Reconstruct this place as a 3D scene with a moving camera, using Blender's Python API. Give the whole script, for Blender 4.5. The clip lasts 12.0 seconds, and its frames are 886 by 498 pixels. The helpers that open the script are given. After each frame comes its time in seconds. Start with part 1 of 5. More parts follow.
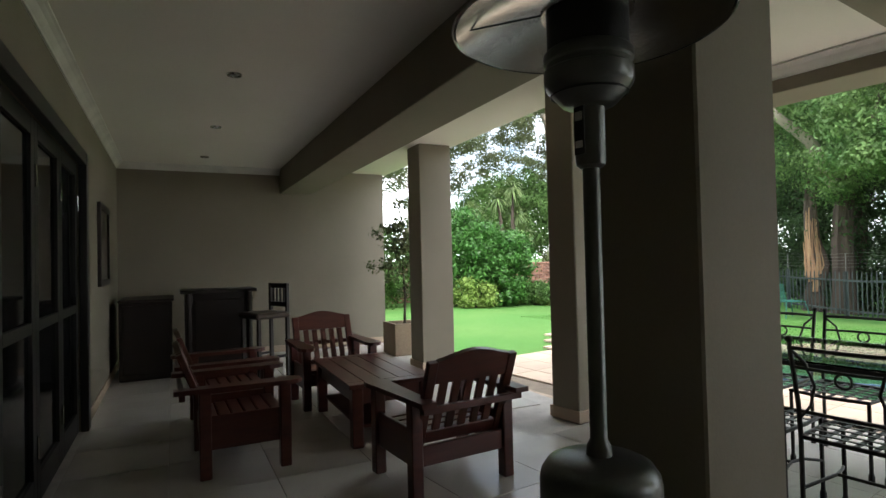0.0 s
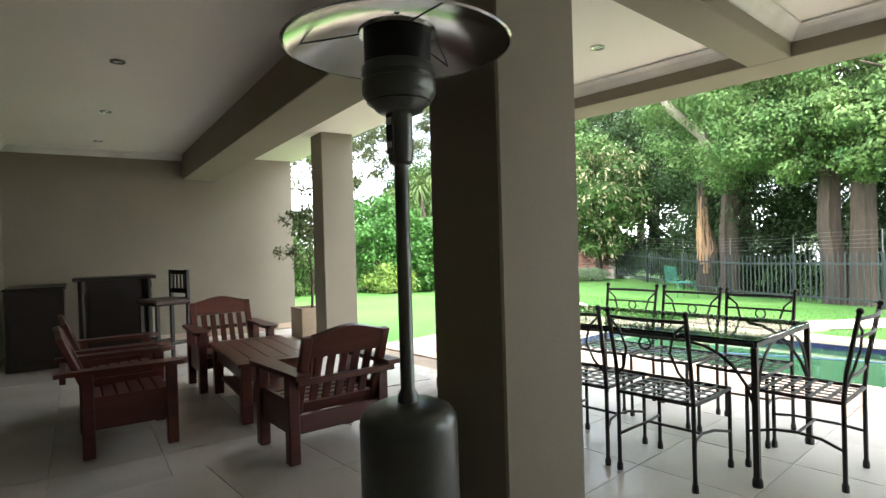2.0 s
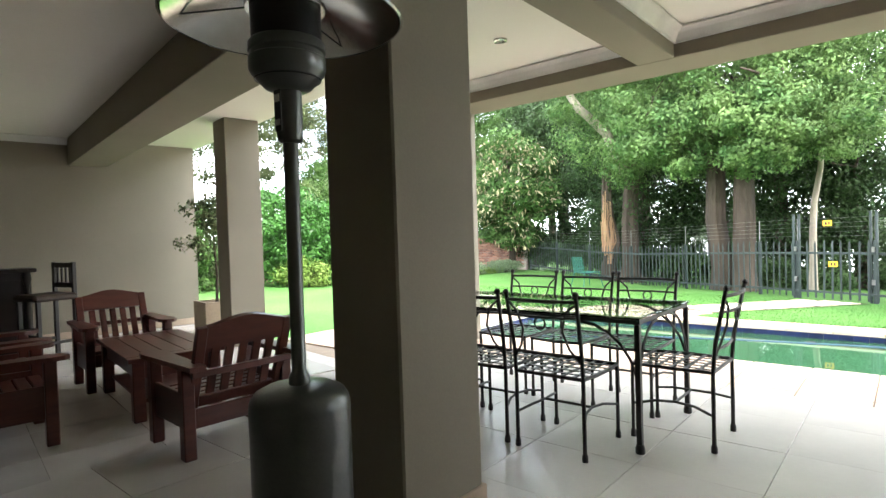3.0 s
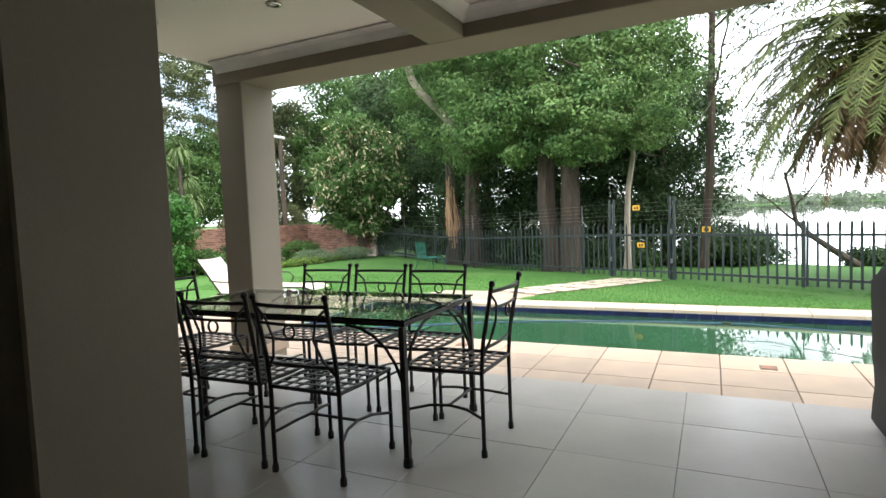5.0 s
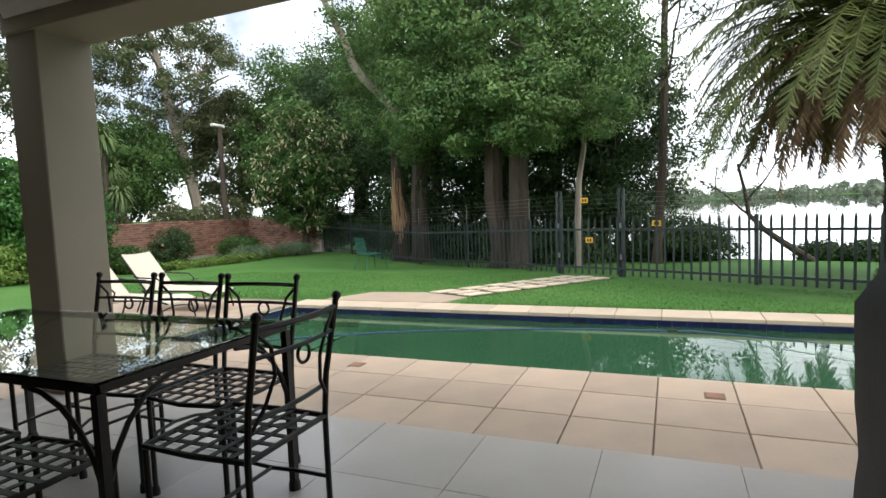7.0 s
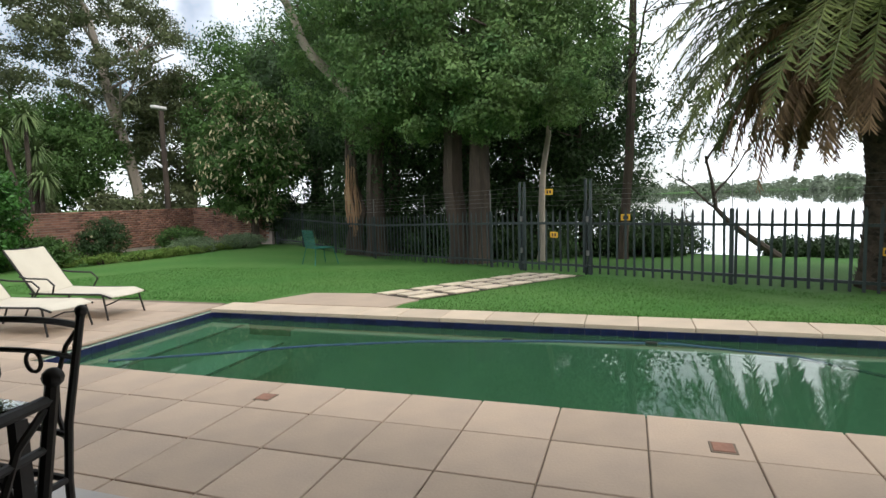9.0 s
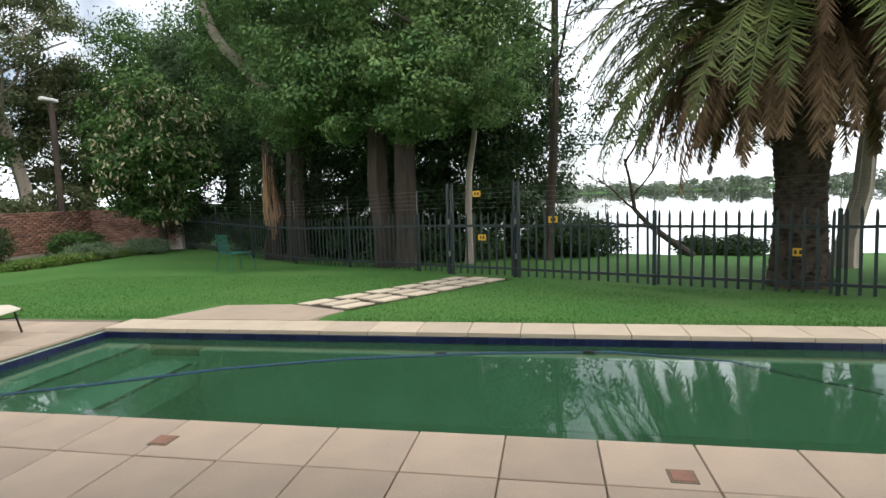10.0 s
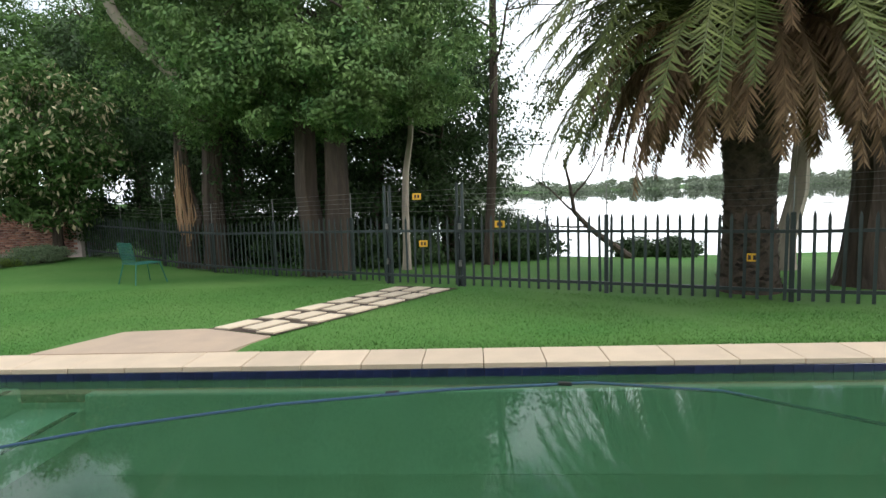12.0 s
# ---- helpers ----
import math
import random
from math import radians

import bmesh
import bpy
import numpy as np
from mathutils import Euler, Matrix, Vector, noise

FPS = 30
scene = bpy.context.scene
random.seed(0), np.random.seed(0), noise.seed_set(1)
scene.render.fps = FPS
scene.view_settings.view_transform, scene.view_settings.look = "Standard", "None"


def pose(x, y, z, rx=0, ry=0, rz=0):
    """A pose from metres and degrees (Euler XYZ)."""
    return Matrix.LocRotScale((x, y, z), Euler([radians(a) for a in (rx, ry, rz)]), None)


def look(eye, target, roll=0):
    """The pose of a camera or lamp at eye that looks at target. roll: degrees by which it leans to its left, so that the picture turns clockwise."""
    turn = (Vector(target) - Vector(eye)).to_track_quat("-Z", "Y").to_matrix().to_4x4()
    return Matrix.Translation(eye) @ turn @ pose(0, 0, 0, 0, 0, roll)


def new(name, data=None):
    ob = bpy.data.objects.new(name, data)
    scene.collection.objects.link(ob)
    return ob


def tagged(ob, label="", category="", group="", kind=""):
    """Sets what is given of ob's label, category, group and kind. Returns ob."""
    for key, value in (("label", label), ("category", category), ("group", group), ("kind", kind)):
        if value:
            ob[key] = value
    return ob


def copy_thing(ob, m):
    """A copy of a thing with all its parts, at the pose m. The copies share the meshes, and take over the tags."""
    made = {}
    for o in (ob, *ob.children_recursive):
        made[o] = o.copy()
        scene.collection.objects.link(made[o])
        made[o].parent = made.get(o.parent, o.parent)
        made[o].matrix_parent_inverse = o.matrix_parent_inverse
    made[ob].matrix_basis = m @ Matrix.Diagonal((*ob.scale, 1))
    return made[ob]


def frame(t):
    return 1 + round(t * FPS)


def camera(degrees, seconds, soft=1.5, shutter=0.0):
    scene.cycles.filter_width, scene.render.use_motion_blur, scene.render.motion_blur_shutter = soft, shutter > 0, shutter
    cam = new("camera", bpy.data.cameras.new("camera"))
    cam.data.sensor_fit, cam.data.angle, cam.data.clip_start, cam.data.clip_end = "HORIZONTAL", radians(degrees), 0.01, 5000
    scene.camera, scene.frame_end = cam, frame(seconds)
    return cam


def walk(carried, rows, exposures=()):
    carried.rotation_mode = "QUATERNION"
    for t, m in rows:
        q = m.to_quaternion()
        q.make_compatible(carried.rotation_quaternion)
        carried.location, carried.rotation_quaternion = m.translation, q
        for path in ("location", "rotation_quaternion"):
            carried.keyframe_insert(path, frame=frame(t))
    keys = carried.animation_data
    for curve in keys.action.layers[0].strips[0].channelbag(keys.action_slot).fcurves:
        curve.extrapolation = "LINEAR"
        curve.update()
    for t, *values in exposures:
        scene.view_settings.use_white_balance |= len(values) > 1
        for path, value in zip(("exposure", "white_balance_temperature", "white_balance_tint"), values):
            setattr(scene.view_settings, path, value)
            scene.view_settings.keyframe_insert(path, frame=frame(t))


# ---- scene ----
cam = camera(77.3, 12.0)
# seconds, x, y, z in metres, yaw, pitch, roll
ROWS = [
    (0.0, -0.047, 0.156, 1.508, -34.08, 1.12, 1.34),
    (0.5, -0.040, 0.013, 1.517, -35.14, 0.69, 1.51),
    (1.0, -0.014, -0.115, 1.505, -36.92, 0.49, 1.55),
    (1.5, 0.014, -0.216, 1.498, -38.61, -0.02, 1.68),
    (2.0, 0.038, -0.292, 1.482, -41.40, -0.44, 1.66),
    (2.5, 0.073, -0.333, 1.461, -45.55, -0.91, 1.71),
    (3.0, 0.088, -0.370, 1.431, -49.79, -1.32, 1.81),
    (3.5, 0.119, -0.430, 1.418, -54.12, -1.91, 2.00),
    (3.7, 0.144, -0.447, 1.414, -56.17, -2.03, 1.99),
    (5.3, 0.905, -0.641, 1.459, -65.17, -3.65, 2.40),
    (5.5, 1.018, -0.660, 1.460, -65.77, -3.73, 2.36),
    (6.0, 1.331, -0.710, 1.447, -66.69, -3.80, 2.39),
    (6.5, 1.687, -0.739, 1.426, -67.37, -3.98, 2.33),
    (7.0, 2.013, -0.764, 1.407, -67.74, -4.20, 2.40),
    (9.0, 3.075, -0.562, 1.391, -71.48, -5.24, 1.84),
    (9.5, 3.295, -0.480, 1.405, -75.55, -5.45, 1.83),
    (10.0, 3.463, -0.400, 1.432, -79.34, -5.47, 1.88),
    (10.5, 3.680, -0.303, 1.452, -83.34, -5.70, 1.95),
    (11.0, 3.919, -0.233, 1.467, -85.56, -5.78, 2.00),
    (11.5, 4.155, -0.133, 1.475, -86.29, -5.76, 1.96),
    (12.0, 4.326, -0.061, 1.498, -86.73, -5.75, 1.86),
]
SIZE = 1.1  # metres to one unit of the plan
EXPO = [(0.0, 0.85), (0.8, 1.2), (1.5, 1.65), (2.5, 1.92), (3.5, 1.6), (5.5, 0.3), (7.0, -0.25), (9.5, -0.6), (12.0, -0.42)]
walk(cam, [(t, pose(x, y, z, 90 + pitch, roll, yaw)) for t, x, y, z, yaw, pitch, roll in ROWS], EXPO)

# ---- world, sun and exposure ----
world = bpy.data.worlds.new("world")
scene.world = world
world.use_nodes = True
wn, wl = world.node_tree.nodes, world.node_tree.links
wn.clear()
SUN_EL, SUN_AZ = radians(48), radians(200)
sky = wn.new("ShaderNodeTexSky")
sky.sky_type, sky.sun_disc = "NISHITA", False
sky.sun_elevation, sky.sun_rotation = SUN_EL, SUN_AZ
w_co = wn.new("ShaderNodeTexCoord")
w_no = wn.new("ShaderNodeTexNoise")
w_no.inputs["Scale"].default_value, w_no.inputs["Detail"].default_value = 2.6, 6
w_ra = wn.new("ShaderNodeValToRGB")
w_ra.color_ramp.elements[0].position, w_ra.color_ramp.elements[1].position = 0.36, 0.56
w_mx = wn.new("ShaderNodeMix")
w_mx.data_type = "RGBA"
w_mx.inputs[7].default_value = (22.0, 22.8, 24.0, 1)
w_bg = wn.new("ShaderNodeBackground")
w_bg.inputs["Strength"].default_value = 0.15
w_out = wn.new("ShaderNodeOutputWorld")
wl.new(w_co.outputs["Generated"], w_no.inputs["Vector"])
wl.new(w_no.outputs[0], w_ra.inputs[0])
wl.new(w_ra.outputs[0], w_mx.inputs[0])
wl.new(sky.outputs[0], w_mx.inputs[6])
wl.new(w_mx.outputs[2], w_bg.inputs[0])
wl.new(w_bg.outputs[0], w_out.inputs[0])
sun = new("sun", bpy.data.lights.new("sun", "SUN"))
sun.data.energy, sun.data.angle, sun.data.color = 2.0, radians(14), (1.0, 0.95, 0.88)
sun.matrix_world = look((math.sin(SUN_AZ) * 10, math.cos(SUN_AZ) * 10, 10 * math.tan(SUN_EL)), (0, 0, 0))


# ---- materials ----
def material(name, c1, c2=None, rough=0.6, metal=0.0, scale=6.0, fine=60.0, bump=0.1, per="noise", spec=0.5, stretch=(1, 1, 1), dist=0.01, amount=0.35):
    """Two colours mixed by coarse noise, fine grain and relief; per: 'object' or 'island' adds a shift from piece to piece."""
    m = bpy.data.materials.new(name)
    m.use_nodes = True
    n, l = m.node_tree.nodes, m.node_tree.links
    b = n["Principled BSDF"]
    c2 = c2 or tuple(v * 0.75 for v in c1)
    co = n.new("ShaderNodeTexCoord")
    mp = n.new("ShaderNodeMapping")
    mp.inputs["Scale"].default_value = stretch
    l.new(co.outputs["Object"], mp.inputs[0])
    n1 = n.new("ShaderNodeTexNoise")
    n1.inputs["Scale"].default_value, n1.inputs["Detail"].default_value = scale, 4
    n2 = n.new("ShaderNodeTexNoise")
    n2.inputs["Scale"].default_value, n2.inputs["Detail"].default_value = fine, 3
    for q in (n1, n2):
        l.new(mp.outputs[0], q.inputs["Vector"])
    mix = n.new("ShaderNodeMix")
    mix.data_type = "RGBA"
    mix.inputs[6].default_value, mix.inputs[7].default_value = (*c1, 1), (*c2, 1)
    mr = n.new("ShaderNodeMapRange")
    mr.inputs[1].default_value, mr.inputs[2].default_value = 0.3, 0.7
    l.new(n1.outputs[0], mr.inputs[0])
    l.new(mr.outputs[0], mix.inputs[0])
    hsv = n.new("ShaderNodeHueSaturation")
    l.new(mix.outputs[2], hsv.inputs["Color"])
    val = n.new("ShaderNodeMath")
    val.operation = "MULTIPLY_ADD"
    val.inputs[1].default_value, val.inputs[2].default_value = amount, 1 - amount / 2
    l.new(n2.outputs[0], val.inputs[0])
    last = val.outputs[0]
    if per in ("object", "island"):
        if per == "object":
            src = n.new("ShaderNodeObjectInfo").outputs["Random"]
        else:
            src = n.new("ShaderNodeNewGeometry").outputs["Random Per Island"]
        v2 = n.new("ShaderNodeMath")
        v2.operation = "MULTIPLY_ADD"
        v2.inputs[1].default_value, v2.inputs[2].default_value = amount * 1.6, 1 - amount * 0.8
        l.new(src, v2.inputs[0])
        v3 = n.new("ShaderNodeMath")
        v3.operation = "MULTIPLY"
        l.new(last, v3.inputs[0])
        l.new(v2.outputs[0], v3.inputs[1])
        last = v3.outputs[0]
    l.new(last, hsv.inputs["Value"])
    l.new(hsv.outputs[0], b.inputs["Base Color"])
    b.inputs["Roughness"].default_value, b.inputs["Metallic"].default_value = rough, metal
    b.inputs["Specular IOR Level"].default_value = spec
    if bump:
        bp = n.new("ShaderNodeBump")
        bp.inputs["Strength"].default_value, bp.inputs["Distance"].default_value = bump, dist
        l.new(n2.outputs[0], bp.inputs["Height"])
        l.new(bp.outputs[0], b.inputs["Normal"])
    return m


def leaf_material(name, c1, c2, gloss=0.58):
    """Leaves: colour from leaf to leaf and from clump to clump, some light let through."""
    m = material(name, c1, c2, gloss, 0, 1.5, 5, 0, "island", 0.2, amount=0.5)
    n, l = m.node_tree.nodes, m.node_tree.links
    b = n["Principled BSDF"]
    tr = n.new("ShaderNodeBsdfTranslucent")
    l.new(b.inputs["Base Color"].links[0].from_socket, tr.inputs[0])
    mx = n.new("ShaderNodeMixShader")
    mx.inputs[0].default_value = 0.16
    l.new(b.outputs[0], mx.inputs[1])
    l.new(tr.outputs[0], mx.inputs[2])
    l.new(mx.outputs[0], n["Material Output"].inputs[0])
    return m


def glass_material(name, tint, rough=0.0):
    m = bpy.data.materials.new(name)
    m.use_nodes = True
    b = m.node_tree.nodes["Principled BSDF"]
    b.inputs["Base Color"].default_value = (*tint, 1)
    b.inputs["Transmission Weight"].default_value, b.inputs["Roughness"].default_value, b.inputs["IOR"].default_value = 1, rough, 1.45
    return m


def water_material(name, body, clear, strength, scale):
    """Murky water: a coloured body, partly see-through, under a mirror that grows at grazing angles."""
    m = bpy.data.materials.new(name)
    m.use_nodes = True
    n, l = m.node_tree.nodes, m.node_tree.links
    n.clear()
    out = n.new("ShaderNodeOutputMaterial")
    df = n.new("ShaderNodeBsdfDiffuse")
    df.inputs[0].default_value = (*body, 1)
    tp = n.new("ShaderNodeBsdfTransparent")
    tp.inputs[0].default_value = (0.55, 0.8, 0.68, 1)
    a = n.new("ShaderNodeMixShader")
    a.inputs[0].default_value = clear
    l.new(df.outputs[0], a.inputs[1])
    l.new(tp.outputs[0], a.inputs[2])
    gl = n.new("ShaderNodeBsdfGlossy")
    gl.inputs["Roughness"].default_value = 0.02
    fr = n.new("ShaderNodeFresnel")
    fr.inputs[0].default_value = 1.5
    no = n.new("ShaderNodeTexNoise")
    no.inputs["Scale"].default_value = scale
    co = n.new("ShaderNodeTexCoord")
    l.new(co.outputs["Object"], no.inputs["Vector"])
    bp = n.new("ShaderNodeBump")
    bp.inputs["Strength"].default_value, bp.inputs["Distance"].default_value = strength, 0.02
    l.new(no.outputs[0], bp.inputs["Height"])
    l.new(bp.outputs[0], gl.inputs["Normal"])
    l.new(bp.outputs[0], fr.inputs["Normal"])
    b = n.new("ShaderNodeMixShader")
    l.new(fr.outputs[0], b.inputs[0])
    l.new(a.outputs[0], b.inputs[1])
    l.new(gl.outputs[0], b.inputs[2])
    l.new(b.outputs[0], out.inputs[0])
    return m


PLASTER = material("beige_plaster", (0.25, 0.22, 0.168), (0.22, 0.195, 0.148), 0.85, 0, 1.2, 90, 0.15, dist=0.004, amount=0.12)
CEIL = material("ceiling_paint", (0.80, 0.77, 0.71), (0.76, 0.73, 0.67), 0.9, 0, 0.8, 70, 0.05, amount=0.06)
WHITE = material("white_trim", (0.78, 0.76, 0.72), None, 0.6, 0, 3, 50, 0.03, amount=0.08)
FLOOR = material("pale_floor_tile", (0.56, 0.525, 0.48), (0.50, 0.465, 0.425), 0.22, 0, 2.2, 35, 0.04, "object", amount=0.07)
GROUT = material("grout", (0.50, 0.47, 0.43), None, 0.9, 0, 6, 80, 0.1)
PAVE = material("sandstone_slab", (0.50, 0.38, 0.275), (0.42, 0.325, 0.245), 0.75, 0, 2.5, 70, 0.25, "object", dist=0.006, amount=0.12)
JOINT = material("dark_joint", (0.23, 0.18, 0.13), None, 0.95, 0, 8, 80, 0.2)
COPE = material("coping_stone", (0.60, 0.48, 0.35), (0.52, 0.42, 0.31), 0.75, 0, 3, 70, 0.2, "object", amount=0.12)
STEPSTONE = material("stepping_slab", (0.68, 0.57, 0.42), (0.60, 0.50, 0.37), 0.8, 0, 3, 60, 0.2, "object", amount=0.12)
MAHOG = material("mahogany", (0.105, 0.028, 0.018), (0.060, 0.016, 0.011), 0.32, 0, 3, 26, 0.12, stretch=(1, 1, 6), amount=0.4)
DARKWOOD = material("dark_wood", (0.014, 0.007, 0.005), (0.008, 0.005, 0.004), 0.4, 0, 3, 24, 0.1, stretch=(1, 1, 5), amount=0.4)
IRON = material("black_wrought_iron", (0.018, 0.017, 0.016), (0.028, 0.024, 0.021), 0.5, 0.3, 14, 120, 0.2, dist=0.002)
STEEL = material("polished_steel", (0.62, 0.62, 0.60), (0.5, 0.5, 0.48), 0.18, 1.0, 4, 60, 0.03, amount=0.15)
GUN = material("gunmetal_paint", (0.13, 0.135, 0.13), (0.10, 0.105, 0.10), 0.3, 0.5, 5, 90, 0.05, amount=0.2)
BLACKMETAL = material("black_enamel", (0.012, 0.012, 0.013), None, 0.4, 0.2, 8, 90, 0.1)
DOORBLACK = material("black_door_paint_and_unlit_room", (0.012, 0.011, 0.010), None, 0.45, 0, 8, 60, 0.05)
DARKGLASS = material("dark_window_glass", (0.008, 0.009, 0.010), None, 0.06, 0, 2, 8, 0, spec=0.2)
GLASS = glass_material("table_glass", (0.80, 0.93, 0.88))
WATER = water_material("pool_water", (0.066, 0.175, 0.078), 0.66, 0.010, 3)
LAKE = water_material("lake_water", (0.30, 0.33, 0.34), 0.0, 0.10, 0.6)
SHELL = material("pool_plaster", (0.46, 0.60, 0.52), (0.36, 0.50, 0.42), 0.8, 0, 1.5, 30, 0.1, amount=0.2)
BLUETILE = material("blue_waterline_tile", (0.016, 0.022, 0.075), (0.012, 0.016, 0.05), 0.2, 0, 8, 60, 0.05, "object", amount=0.3)
GRASS = material("lawn", (0.062, 0.170, 0.036), (0.098, 0.200, 0.050), 0.9, 0, 0.5, 26, 0.8, dist=0.03, spec=0.15, amount=0.55)
BLADE = material("grass_blades", (0.062, 0.180, 0.036), (0.098, 0.210, 0.050), 0.7, 0, 0.6, 10, 0, "island", spec=0.2, amount=0.4)
SOIL = material("bare_soil", (0.07, 0.048, 0.03), (0.04, 0.03, 0.02), 0.95, 0, 3, 50, 0.6, dist=0.02)
BRICK = material("red_brick", (0.30, 0.145, 0.10), (0.20, 0.10, 0.075), 0.9, 0, 5, 60, 0.3, "object", amount=0.45)
BRICKS = material("red_bricks", (0.30, 0.145, 0.10), (0.20, 0.10, 0.075), 0.9, 0, 5, 60, 0.3, "island", amount=0.45)
MORTAR = material("mortar", (0.34, 0.29, 0.25), None, 0.95, 0, 6, 60, 0.3)
FENCE = material("palisade_paint", (0.035, 0.05, 0.05), (0.05, 0.062, 0.06), 0.5, 0.4, 3, 50, 0.1, "object", amount=0.25)
WIRE = material("galvanised_wire", (0.25, 0.25, 0.24), None, 0.5, 0.7, 6, 40, 0)
YELLOW = material("yellow_sign", (0.75, 0.42, 0.02), (0.65, 0.36, 0.03), 0.5, 0, 5, 40, 0.02, amount=0.15)
SIGNINK = material("sign_ink", (0.05, 0.03, 0.02), None, 0.6, 0, 5, 40, 0)
CLOTH = material("cream_sling", (0.66, 0.60, 0.48), (0.6, 0.54, 0.43), 0.85, 0, 4, 160, 0.2, dist=0.003, amount=0.15)
COVER = material("grill_cover_vinyl", (0.012, 0.012, 0.013), (0.018, 0.018, 0.019), 0.7, 0, 4, 70, 0.25, dist=0.01)
BARK = material("brown_bark", (0.085, 0.062, 0.046), (0.042, 0.032, 0.025), 0.95, 0, 3, 16, 1.0, stretch=(1, 1, 0.2), dist=0.05, amount=0.6)
PALEBARK = material("pale_bark", (0.42, 0.36, 0.29), (0.24, 0.2, 0.165), 0.9, 0, 2.5, 14, 0.6, stretch=(1, 1, 0.25), dist=0.03, amount=0.4)
SPLITWOOD = material("torn_pale_wood", (0.46, 0.29, 0.16), (0.24, 0.13, 0.075), 0.85, 0, 5, 22, 0.8, stretch=(2, 2, 0.15), dist=0.03, amount=0.6)
PALMBARK = material("palm_bark", (0.085, 0.062, 0.045), (0.045, 0.034, 0.027), 0.95, 0, 6, 30, 0.8, "island", dist=0.03, amount=0.5)
LEAF_CEDAR = leaf_material("cypress_foliage", (0.048, 0.115, 0.034), (0.175, 0.265, 0.088), 0.6)
LEAF_DARK = leaf_material("dark_foliage", (0.030, 0.062, 0.022), (0.05, 0.085, 0.03))
LEAF_MID = leaf_material("mid_foliage", (0.050, 0.110, 0.028), (0.085, 0.15, 0.04))
LEAF_LIGHT = leaf_material("bright_foliage", (0.12, 0.20, 0.04), (0.18, 0.25, 0.06))
LEAF_GUM = leaf_material("gum_foliage", (0.085, 0.115, 0.050), (0.12, 0.13, 0.06))
LEAF_HEDGE = leaf_material("glossy_hedge_leaves", (0.036, 0.110, 0.022), (0.065, 0.165, 0.036), 0.35)
LEAF_SAGE = leaf_material("sage_foliage", (0.13, 0.19, 0.10), (0.17, 0.22, 0.13), 0.7)
LEAF_BLOOM = leaf_material("cream_blossom", (0.55, 0.50, 0.34), (0.42, 0.36, 0.2), 0.7)
PALMGREEN = leaf_material("palm_frond_green", (0.080, 0.110, 0.028), (0.135, 0.155, 0.048), 0.45)
PALMDRY = leaf_material("palm_frond_dry", (0.15, 0.092, 0.05), (0.25, 0.165, 0.09), 0.7)
YUCCAG = leaf_material("yucca_leaves", (0.12, 0.19, 0.075), (0.19, 0.25, 0.10), 0.5)
CLAY = material("planter_board", (0.30, 0.23, 0.15), (0.24, 0.18, 0.12), 0.8, 0, 3, 40, 0.2)
GREENWIRE = material("green_wire", (0.02, 0.16, 0.12), (0.02, 0.12, 0.09), 0.5, 0.2, 6, 50, 0)
HOSE = material("blue_hose", (0.02, 0.06, 0.13), (0.015, 0.05, 0.10), 0.5, 0, 5, 40, 0.05)
LIDMAT = material("rusty_lid", (0.34, 0.17, 0.11), (0.25, 0.13, 0.09), 0.8, 0, 8, 60, 0.3)
PICTURE = material("dark_picture", (0.05, 0.045, 0.04), (0.09, 0.07, 0.05), 0.3, 0, 5, 20, 0)
LAMPGLASS = material("lamp_glass", (0.6, 0.6, 0.58), None, 0.2, 0, 5, 40, 0)
CUSHION = material("brown_leather", (0.05, 0.028, 0.018), (0.035, 0.02, 0.013), 0.45, 0, 5, 60, 0.1)
# distance haze is put into these pale grey-green leaf colours
FARTREE = leaf_material("hazed_far_foliage", (0.15, 0.19, 0.13), (0.19, 0.22, 0.16), 0.9)


# ---- mesh helpers ----
def box(bm, x0, x1, y0, y1, z0, z1, bevel=0.0, m=None):
    """A box between two corners, with bevelled edges."""
    r = bmesh.ops.create_cube(bm, size=1)
    vs = r["verts"]
    bmesh.ops.scale(bm, vec=(x1 - x0, y1 - y0, z1 - z0), verts=vs)
    bmesh.ops.translate(bm, vec=((x0 + x1) / 2, (y0 + y1) / 2, (z0 + z1) / 2), verts=vs)
    if bevel:
        es = list({e for v in vs for e in v.link_edges})
        vs = [v for v in bmesh.ops.bevel(bm, geom=es, offset=bevel, segments=1, affect="EDGES")["verts"]]
    if m is not None:
        bmesh.ops.transform(bm, matrix=m, verts=list(set(vs)))
    return bm


def tube(bm, pts, r, sides=8, r2=None, square=False):
    """A bar along a line of points, tapering from r to r2."""
    pts = [Vector(p) for p in pts]
    r2 = r if r2 is None else r2
    sides = 4 if square else sides
    rings, up = [], None
    for i, p in enumerate(pts):
        d = (pts[min(i + 1, len(pts) - 1)] - pts[max(i - 1, 0)]).normalized()
        if up is None:
            up = Vector((0, 0, 1)) if abs(d.z) < 0.9 else Vector((1, 0, 0))
        a = d.cross(up).normalized()
        up = a.cross(d).normalized()
        rr = r + (r2 - r) * i / max(1, len(pts) - 1)
        off = math.pi / 4 if square else 0
        rings.append([bm.verts.new(p + (a * math.cos(2 * math.pi * k / sides + off) + up * math.sin(2 * math.pi * k / sides + off)) * rr * (1.41 if square else 1)) for k in range(sides)])
    for A, B in zip(rings, rings[1:]):
        for k in range(sides):
            bm.faces.new((A[k], A[(k + 1) % sides], B[(k + 1) % sides], B[k]))
    bm.faces.new(rings[0][::-1])
    bm.faces.new(rings[-1])
    return bm


